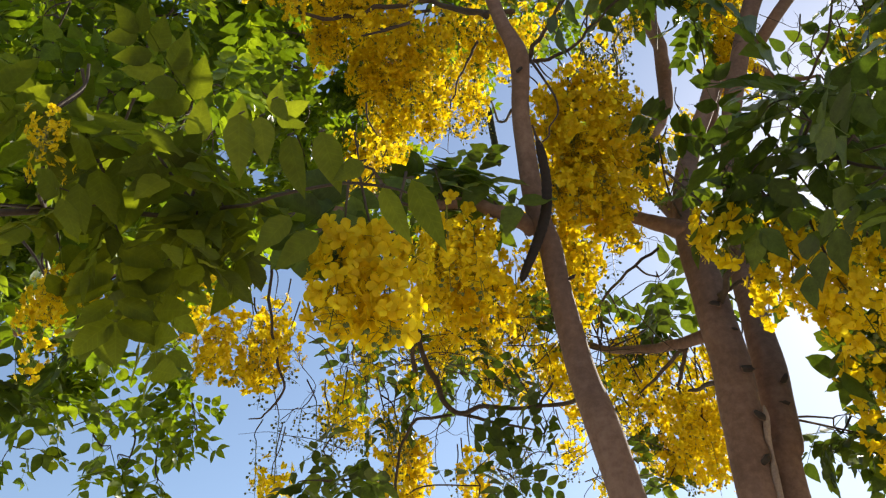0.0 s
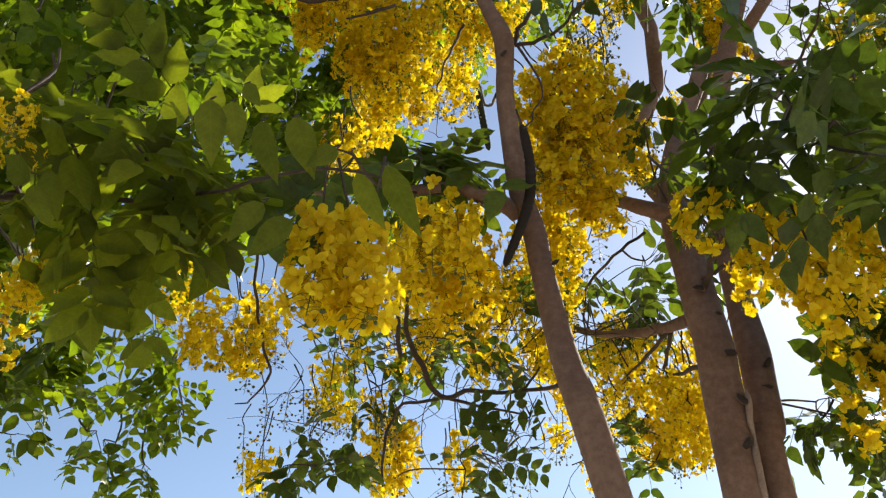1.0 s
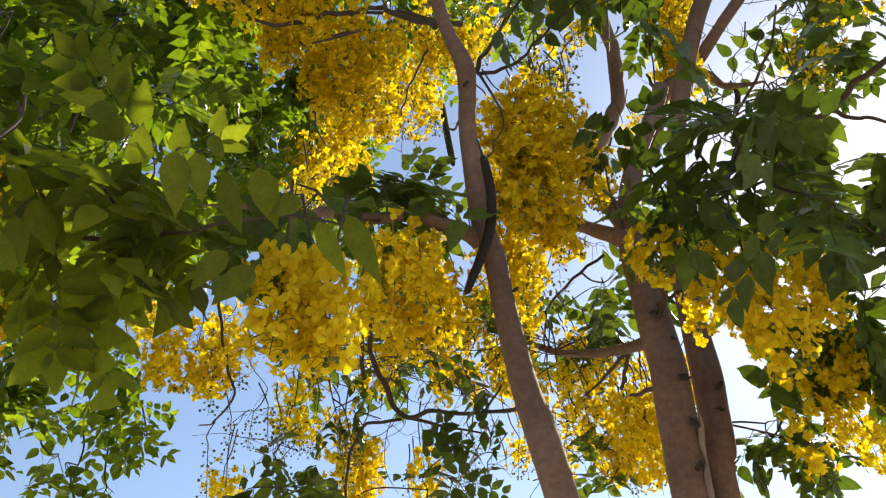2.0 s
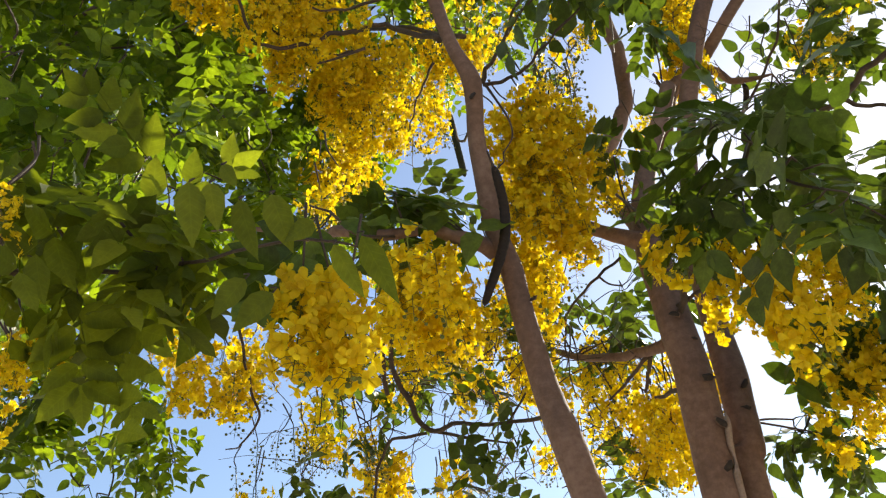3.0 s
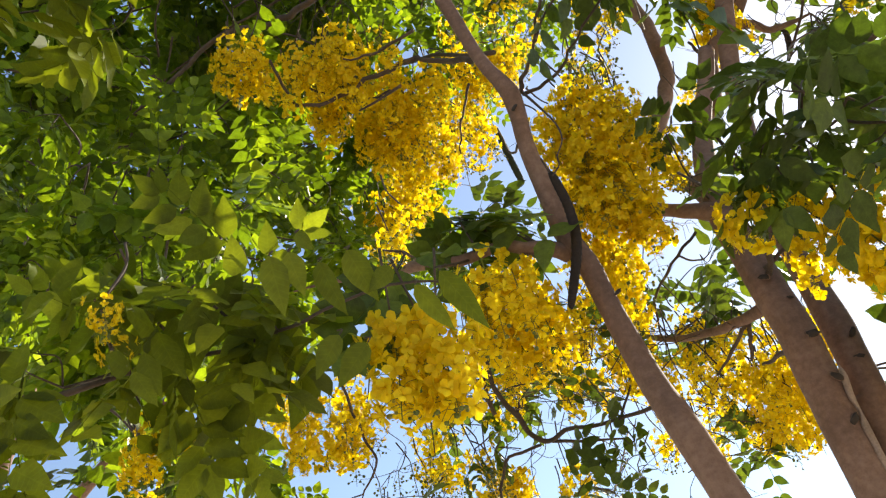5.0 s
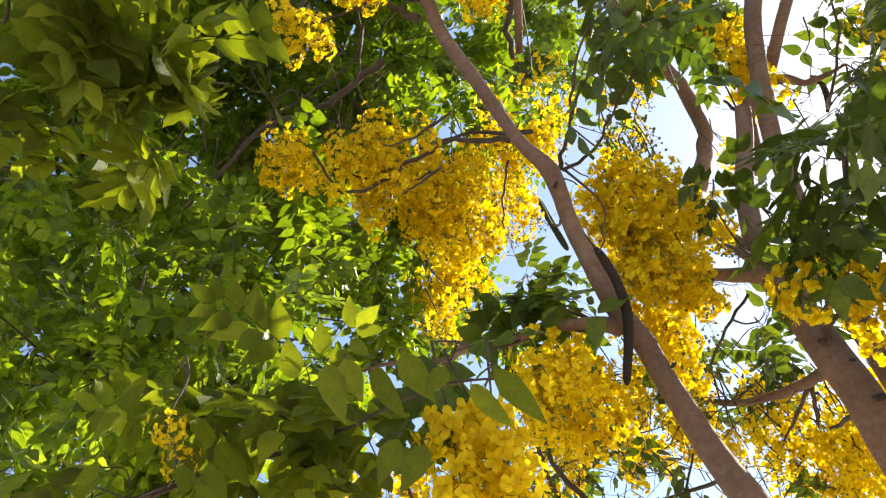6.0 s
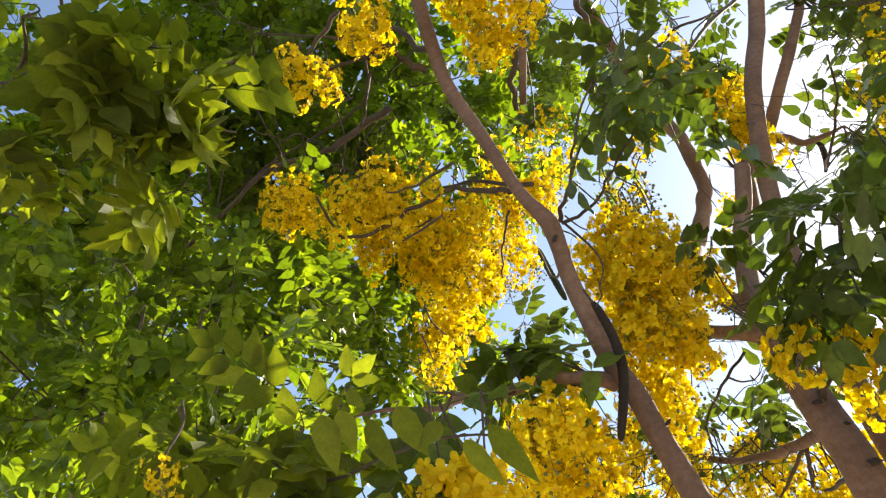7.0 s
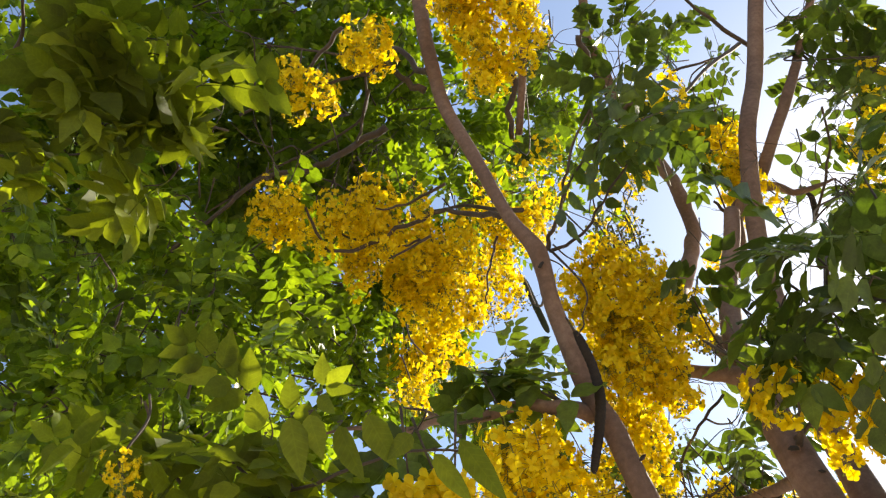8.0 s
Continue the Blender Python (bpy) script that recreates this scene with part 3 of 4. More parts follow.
gold.limb("branch", [(0.269, 1.801, 4.328, 0.01), (0.222, 1.869, 4.278, 0.0083), (0.176, 1.936, 4.226, 0.0067), (0.157, 2.003, 4.169, 0.005)], 7, 0.2, TWIG)
gold.limb("branch", [(0.137, 1.371, 4.878, 0.028), (0.069, 1.331, 4.932, 0.024), (0.019, 1.272, 4.994, 0.02), (-0.086, 1.285, 5.016, 0.016), (-0.219, 1.294, 5.034, 0.012), (-0.355, 1.275, 5.06, 0.008)], 8, 0.2, TWIG)
gold.limb("branch", [(-0.101, 1.821, 5.479, 0.034), (-0.272, 1.842, 5.42, 0.0314), (-0.404, 1.85, 5.366, 0.0289), (-0.535, 1.858, 5.306, 0.0263), (-0.641, 1.815, 5.277, 0.0237), (-0.833, 1.8, 5.205, 0.0211), (-0.999, 1.838, 5.096, 0.0186), (-1.232, 1.876, 4.948, 0.016)], 8, 0.2, TWIG)
gold.limb("branch", [(-0.103, 1.376, 5.037, 0.012), (-0.194, 1.637, 5.231, 0.012), (-0.274, 1.856, 5.445, 0.012)], 7, 0.2, TWIG)
gold.limb("branch", [(-0.18, 1.338, 5.71, 0.022), (-0.3, 1.404, 5.672, 0.0195), (-0.401, 1.461, 5.634, 0.017), (-0.567, 1.52, 5.581, 0.0145), (-0.8, 1.559, 5.513, 0.012)], 7, 0.2, TWIG)
gold.limb("branch", [(0.55, 1.573, 5.48, 0.03), (0.593, 1.712, 5.401, 0.028), (0.523, 1.847, 5.332, 0.026), (0.51, 1.958, 5.265, 0.024)], 8, 0.2, TWIG)
gold.limb("branch", [(1.023, 1.746, 5.764, 0.03), (1.037, 1.886, 5.687, 0.0287), (1.093, 2.033, 5.588, 0.0273), (1.119, 2.172, 5.493, 0.026)], 8, 0.2, TWIG)
gold.limb("branch", [(1.119, 2.172, 5.493, 0.02), (1.186, 2.104, 5.519, 0.0175), (1.301, 2.058, 5.513, 0.015), (1.467, 1.968, 5.513, 0.0125), (1.636, 1.93, 5.471, 0.01)], 7, 0.2, TWIG)
gold.limb("branch", [(-0.182, 1.749, 4.505, 0.01), (-0.29, 1.759, 4.483, 0.009), (-0.369, 1.704, 4.511, 0.008), (-0.415, 1.635, 4.551, 0.007), (-0.414, 1.563, 4.6, 0.006)], 7, 0.2, TWIG)
gold.limb("branch", [(-0.043, 1.788, 4.424, 0.009), (-0.121, 1.792, 4.415, 0.007), (-0.195, 1.787, 4.411, 0.005)], 7, 0.2, TWIG)
gold.limb("branch", [(0, 2.063, 3.531, 0.014), (0.013, 2.127, 3.451, 0.0138), (0.008, 2.186, 3.37, 0.0135), (-0.012, 2.241, 3.289, 0.0132), (-0.005, 2.32, 3.162, 0.013)], 7, 0.2, TWIG)

# pods
def pod(tree, points, mat, label):
    shape = Shape()
    line = spline(points, 16)
    line[:, 3] *= 1 + 0.05 * np.sin(np.arange(len(line)) * 1.9)
    tube(shape, line, 1, 14, 0.06)
    body = part("seed_pod", shape.mesh("seed_pod", [mat]), tree.root, label=label)
    cap = Shape()
    a, b = np.asarray(points[0]), np.asarray(points[1])
    d = (a - b)[:3] / np.linalg.norm((a - b)[:3])
    tube(cap, [(*(a[:3] - d * 0.01), a[3] * 1.0), (*(a[:3] + d * 0.012), 0.004), (*(a[:3] + d * 0.05), 0.003)], 3, 8)
    part("pod_stalk", cap.mesh("pod_stalk", [TWIG]), body)


pod(gold, [(0.378, 1.52, 3.436, 0.007), (0.387, 1.541, 3.415, 0.013), (0.402, 1.602, 3.354, 0.015), (0.396, 1.651, 3.275, 0.016), (0.366, 1.696, 3.2, 0.015), (0.333, 1.729, 3.136, 0.013), (0.318, 1.742, 3.105, 0.01), (0.315, 1.75, 3.097, 0.003)], POD, "long ripe pod, blackish brown and ridged")
pod(gold, [(0.418, 2.914, 5.282, 0.01), (0.427, 2.943, 5.256, 0.018), (0.447, 3.039, 5.171, 0.02), (0.468, 3.122, 5.094, 0.02), (0.477, 3.156, 5.06, 0.015), (0.48, 3.168, 5.048, 0.005)], POD_GREEN, "slender unripe pod, dark green")
pod(gold, [(1.946, 2.574, 4.988, 0.008), (1.962, 2.596, 4.959, 0.015), (1.959, 2.654, 4.907, 0.016), (1.939, 2.7, 4.876, 0.008)], POD, "small dark ripe pod on a twig")


def knot(tree, p, toward, rad):
    """The scar of a lost branch: a low swelling with a dark, ragged patch raised on it."""
    m = frame_of(np.cross(toward, (rng.normal(0, 0.8), 0.2, 1)), toward)
    m[:3, 3] = p
    made = None
    for name, mat, wide, flat in (("knot", BARK, 1.25, 0.06), ("dark_patch", KNOT, 1.05, 0.13)):
        shape = Shape()
        ball(shape, (0, 0, 0), rad * wide, 9)
        for v in shape.v[0]:
            v *= (1 + 0.6 * noise.noise(Vector(v / rad * 1.3 + np.asarray(p) * 19)))
            v *= (1.3, 0.65, flat)
        if made:
            shape.v[0][:, 2] += rad * 0.24
        me = shape.mesh(name, [mat])
        made = part(name, me, made, label="") if made else part(name, me, tree.root, Matrix(m.tolist()), "dark branch scar")


for place, rad in (((0.976, 1.965, 2.917), 0.016), ((0.977, 1.99, 2.78), 0.015), ((0.966, 2.018, 2.655), 0.014), ((1.122, 2.062, 2.937), 0.014),
                   ((1.102, 2.075, 2.86), 0.013), ((0.931, 1.943, 3.14), 0.013), ((1.091, 2.118, 3.079), 0.012), ((0.974, 1.958, 3.053), 0.008),
                   ((0.461, 1.759, 3.115), 0.009), ((0.464, 1.811, 2.656), 0.009), ((0.35, 1.486, 3.726), 0.01)):
    knot(gold, place, (-0.15, -0.9, -0.35), rad)


def loose_twigs(tree, centre, spread, count, long, seed, rad=0.0022):
    """Thin crooked twigs, each with a side shoot or two."""
    r = np.random.default_rng(seed + 7000)
    for i in range(count):
        p = np.asarray(centre, float) + r.uniform(-1, 1, 3) * np.asarray(spread)
        way = random_way(r, 0.3)
        line = [p]
        for k in range(4):
            way = way + r.normal(0, 0.45, 3)
            way /= np.linalg.norm(way)
            line.append(line[-1] + way * long * r.uniform(0.15, 0.35))
        tree.twig([(*q, rad * (1 - 0.17 * k)) for k, q in enumerate(line)], 4)
        for k in (1, 2, 3):
            if r.random() < 0.7:
                side = line[k] + random_way(r, 0.2) * long * r.uniform(0.12, 0.35)
                mid = (line[k] + side) / 2 + r.normal(0, 0.03, 3) * long
                tree.twig([(*line[k], rad * 0.7), (*mid, rad * 0.55), (*side, rad * 0.35)], 3)


loose_twigs(gold, (0.039, 3.093, 3.521), (0.45, 0.4, 0.25), 18, 0.45, 1, 0.0026)
loose_twigs(gold, (0.478, 2.875, 3.324), (0.4, 0.4, 0.3), 33, 0.45, 2, 0.0026)
loose_twigs(gold, (0.296, 2.902, 3.683), (0.4, 0.3, 0.3), 24, 0.4, 11, 0.0026)
loose_twigs(gold, (0.979, 2.92, 3.226), (0.2, 0.2, 0.2), 10, 0.35, 12, 0.0026)
loose_twigs(gold, (0.082, 2.172, 4.907), (0.3, 0.2, 0.2), 8, 0.35, 13)
loose_twigs(gold, (-0.486, 2.913, 3.491), (0.2, 0.3, 0.2), 5, 0.4, 3)
loose_twigs(gold, (0.589, 2.56, 3.548), (0.3, 0.4, 0.3), 18, 0.45, 4, 0.0026)
loose_twigs(gold, (1.696, 2.266, 4.723), (0.25, 0.3, 0.12), 14, 0.35, 5)
loose_twigs(gold, (0.835, 2.03, 4.405), (0.25, 0.3, 0.25), 8, 0.4, 6)
loose_twigs(gold, (2.056, 2.138, 5.269), (0.4, 0.4, 0.5), 16, 0.5, 7, 0.004)
loose_twigs(gold, (1.243, 1.988, 5.703), (0.5, 0.4, 0.4), 14, 0.5, 8, 0.004)
loose_twigs(gold, (-0.363, 2.327, 5.314), (0.5, 0.4, 0.3), 14, 0.5, 9, 0.004)
loose_twigs(gold, (-1.073, 1.609, 5.296), (0.7, 0.5, 0.5), 16, 0.7, 10, 0.006)
# racemes, bunch by bunch
hang_near(gold, (-0.125, 1.187, 2.83), 0.27, 48, 501)
hang_near(gold, (-0.075, 1.227, 2.856), 0.31, 54, 502)
hang_near(gold, (-0.032, 1.222, 2.801), 0.27, 48, 503)
hang_near(gold, (-0.121, 1.321, 2.873), 0.25, 44, 504)
hang_near(gold, (0.881, 1.382, 2.94), 0.27, 26, 505, (10, -25))
hang_near(gold, (0.917, 1.369, 2.856), 0.28, 28, 506, (15, -25))
hang_near(gold, (0.979, 1.379, 2.795), 0.2, 20, 507, (5, -20))
hang_near(gold, (0.729, 1.352, 2.992), 0.15, 26, 508)
hang_near(gold, (0.106, 1.602, 3.274), 0.3, 30, 509)
hang_near(gold, (0.183, 1.681, 3.312), 0.34, 32, 510)
hang(gold, (0.155, 1.861, 3.372), (0.1, 0.15, 0.06), 9, seed=1)
hang(gold, (0.513, 1.728, 3.905), (0.06, 0.12, 0.05), 4, seed=60, lean=0.2)
hang(gold, (0.608, 1.756, 3.861), (0.08, 0.12, 0.06), 6, seed=61, lean=0.2)
hang(gold, (0.695, 1.801, 3.867), (0.06, 0.12, 0.05), 4, seed=62, lean=0.2)
hang(gold, (0.515, 1.856, 3.717), (0.06, 0.12, 0.07), 5, seed=63, lean=0.2)
hang(gold, (0.582, 1.96, 3.667), (0.06, 0.12, 0.06), 4, seed=64, lean=0.2)
hang(gold, (0.535, 2.063, 3.56), (0.05, 0.1, 0.05), 4, seed=65, lean=0.2)
hang(gold, (0.565, 1.721, 3.967), (0.06, 0.1, 0.03), 4, SPARSE, seed=66, lean=0.2)
hang(gold, (-0.592, 1.552, 4.690), (0.09, 0.12, 0.05), 7, seed=5, size=0.8)
hang(gold, (-0.285, 1.756, 4.602), (0.12, 0.2, 0.12), 10, seed=6, size=0.87)
hang(gold, (-0.179, 1.935, 4.75), (0.16, 0.25, 0.13), 16, seed=7, size=0.87)
hang(gold, (-0.007, 2.038, 4.626), (0.18, 0.25, 0.12), 13, seed=8, size=0.87)
hang(gold, (0.064, 2.117, 4.563), (0.12, 0.2, 0.08), 5, SPARSE, seed=9, size=0.87)
hang(gold, (0.474, 2.208, 5.11), (0.22, 0.3, 0.08), 8, SPARSE, seed=43)
hang(gold, (-0.025, 2.669, 4.866), (0.16, 0.2, 0.1), 5, seed=45)
hang(gold, (-0.334, 2.926, 4.869), (0.12, 0.2, 0.08), 6, SPARSE, seed=46)
hang(gold, (-0.265, 2.809, 4.856), (0.1, 0.2, 0.1), 5, SPARSE, seed=44)
hang(gold, (-0.044, 1.199, 5.124), (0.08, 0.1, 0.05), 5, seed=10, size=0.9)
hang(gold, (-0.38, 1.313, 5.15), (0.08, 0.1, 0.05), 4, seed=11, size=0.85)
hang(gold, (0.431, 1.071, 5.145), (0.2, 0.2, 0.15), 20, seed=12)
hang(gold, (0.498, 1.265, 5.052), (0.1, 0.15, 0.08), 6, seed=13)
hang(gold, (-0.611, 2.389, 3.524), (0.16, 0.25, 0.1), 7, seed=14)
hang(gold, (-0.51, 2.481, 3.429), (0.08, 0.2, 0.1), 3, SPARSE, seed=15)
hang(gold, (0.438, 2.971, 4.118), (0.4, 0.5, 0.3), 17, seed=18, size=0.8)
hang(gold, (0.305, 3.181, 4.075), (0.28, 0.5, 0.25), 14, seed=19, size=0.8)
hang(gold, (0.247, 3.216, 4.033), (0.3, 0.5, 0.25), 11, SPARSE, seed=47, size=0.8)
hang(gold, (-0.062, 3.213, 4.043), (0.2, 0.4, 0.2), 8, SPARSE, seed=20, size=0.8)
hang(gold, (-0.388, 3.288, 3.651), (0.2, 0.3, 0.1), 5, SPARSE, seed=21)
hang(gold, (-0.646, 3.16, 3.255), (0.08, 0.1, 0.05), 2, SPARSE, seed=22)
hang(gold, (0.034, 3.176, 3.37), (0.2, 0.2, 0.1), 6, seed=23)
hang(gold, (0.53, 2.884, 3.784), (0.25, 0.4, 0.2), 10, seed=24, size=0.8)
hang(gold, (1.025, 3.097, 3.514), (0.3, 0.4, 0.2), 22, SPARSE, seed=25, size=0.8)
hang(gold, (1.108, 2.857, 3.343), (0.2, 0.2, 0.15), 12, seed=26, size=0.8)
hang(gold, (0.816, 3.181, 3.725), (0.15, 0.3, 0.15), 7, SPARSE, seed=27, size=0.8)
hang(gold, (0.915, 3.354, 3.373), (0.3, 0.3, 0.15), 10, SPARSE, seed=28, size=0.8)
hang(gold, (1.321, 1.801, 2.897), (0.06, 0.15, 0.08), 3, seed=29)
hang(gold, (1.559, 2.449, 5.339), (0.13, 0.25, 0.08), 8, seed=30, size=0.85)
hang(gold, (0.829, 1.846, 4.539), (0.1, 0.2, 0.12), 2, SPARSE, seed=31)
hang(gold, (0.707, 1.755, 4.151), (0.12, 0.15, 0.06), 5, BUDDED, seed=32)
hang(gold, (2.097, 1.929, 4.742), (0.1, 0.15, 0.1), 3, SPARSE, seed=33)
hang(gold, (2.19, 2.029, 4.852), (0.12, 0.2, 0.12), 2, SPARSE, seed=34)
hang(gold, (2.025, 2.212, 4.876), (0.2, 0.3, 0.15), 2, SPARSE, seed=35)
hang(gold, (1.607, 2.447, 5.263), (0.12, 0.2, 0.08), 5, seed=36)
hang(gold, (1.011, 1.659, 4.723), (0.1, 0.15, 0.05), 3, SPARSE, seed=37)
hang(gold, (-0.165, 2.864, 4.998), (0.08, 0.15, 0.06), 4, seed=38)
hang(gold, (-0.602, 3.081, 3.426), (0.3, 0.3, 0.08), 3, BUDDED, seed=39)
hang(gold, (0.428, 3.186, 3.306), (0.35, 0.3, 0.08), 3, BUDDED, seed=40)
hang(gold, (0.617, 1.558, 3.957), (0.05, 0.06, 0.02), 3, BUDDED, seed=49, size=0.8)
hang(gold, (0.701, 2.321, 3.611), (0.08, 0.2, 0.1), 4, BUDDED, seed=41)
hang(gold, (0.273, 2.523, 5.269), (0.15, 0.3, 0.15), 7, SPARSE, seed=42)
hang(gold, (0.83, 2.005, 3.915), (0.08, 0.1, 0.06), 5, SPARSE, seed=67, size=0.8)
hang(gold, (0.769, 2.079, 3.859), (0.06, 0.1, 0.05), 3, SPARSE, seed=68, size=0.8)
hang(gold, (0.305, 2.172, 5.011), (0.12, 0.15, 0.06), 6, SPARSE, seed=70, size=0.85)
hang(gold, (0.385, 2.262, 4.935), (0.1, 0.15, 0.06), 6, seed=71, size=0.85)
hang(gold, (0.156, 2.276, 4.934), (0.1, 0.15, 0.06), 5, SPARSE, seed=72, size=0.85)
hang(gold, (0.243, 2.49, 4.882), (0.08, 0.15, 0.06), 4, SPARSE, seed=74, size=0.85)
hang(gold, (0.948, 1.408, 3.042), (0.06, 0.06, 0.03), 2, seed=80, size=0.72)
hang(gold, (1.013, 1.411, 2.995), (0.06, 0.06, 0.03), 3, seed=81, size=0.72)
hang(gold, (1.106, 1.463, 2.949), (0.05, 0.06, 0.03), 2, seed=82, size=0.72)
hang(gold, (1.306, 1.763, 2.93), (0.08, 0.1, 0.05), 2, seed=83, size=0.7)
hang(gold, (1.343, 1.791, 2.846), (0.06, 0.1, 0.05), 2, seed=84, size=0.7)
hang(gold, (1.081, 2.684, 3.241), (0.1, 0.15, 0.05), 4, seed=90, size=0.8)
hang(gold, (1.127, 2.739, 3.102), (0.07, 0.12, 0.05), 3, seed=91, size=0.8)
hang(gold, (0.937, 2.96, 3.244), (0.12, 0.15, 0.06), 4, SPARSE, seed=92, size=0.85)
hang(gold, (0.836, 2.979, 3.476), (0.1, 0.15, 0.06), 3, SPARSE, seed=93, size=0.85)
hang(gold, (0.723, 2.608, 3.347), (0.03, 0.05, 0.03), 2, seed=94, size=0.5)
hang(gold, (-0.219, 2.979, 3.394), (0.12, 0.15, 0.06), 3, SPARSE, seed=95, size=0.8)
hang(gold, (-0.393, 2.852, 3.376), (0.1, 0.15, 0.05), 3, BUDDED, seed=96, size=0.9)
hang(gold, (-0.092, 2.838, 3.252), (0.1, 0.12, 0.05), 3, BUDDED, seed=97, size=0.9)
hang(gold, (0.698, 1.67, 3.978), (0.06, 0.08, 0.03), 4, BUDDED, seed=98, size=0.8)
hang(gold, (0.394, 2.986, 3.16), (0.1, 0.15, 0.05), 4, BUDDED, seed=99, size=0.9)
hang(gold, (-0.138, 1.823, 3.704), (0.06, 0.1, 0.04), 4, SPARSE, seed=105, size=0.7)
hang(gold, (1.505, 2.916, 5.180), (0.05, 0.1, 0.04), 3, seed=100, size=0.6)
hang(gold, (2.486, 2.156, 5.402), (0.12, 0.15, 0.1), 5, SPARSE, seed=101, size=0.85)
hang(gold, (2.230, 2.401, 5.107), (0.12, 0.15, 0.1), 5, SPARSE, seed=102, size=0.85)
hang(gold, (1.206, 2.101, 5.402), (0.1, 0.1, 0.04), 3, SPARSE, seed=103, size=0.7)
hang(gold, (1.076, 2.274, 5.193), (0.08, 0.1, 0.04), 3, SPARSE, seed=104, size=0.7)

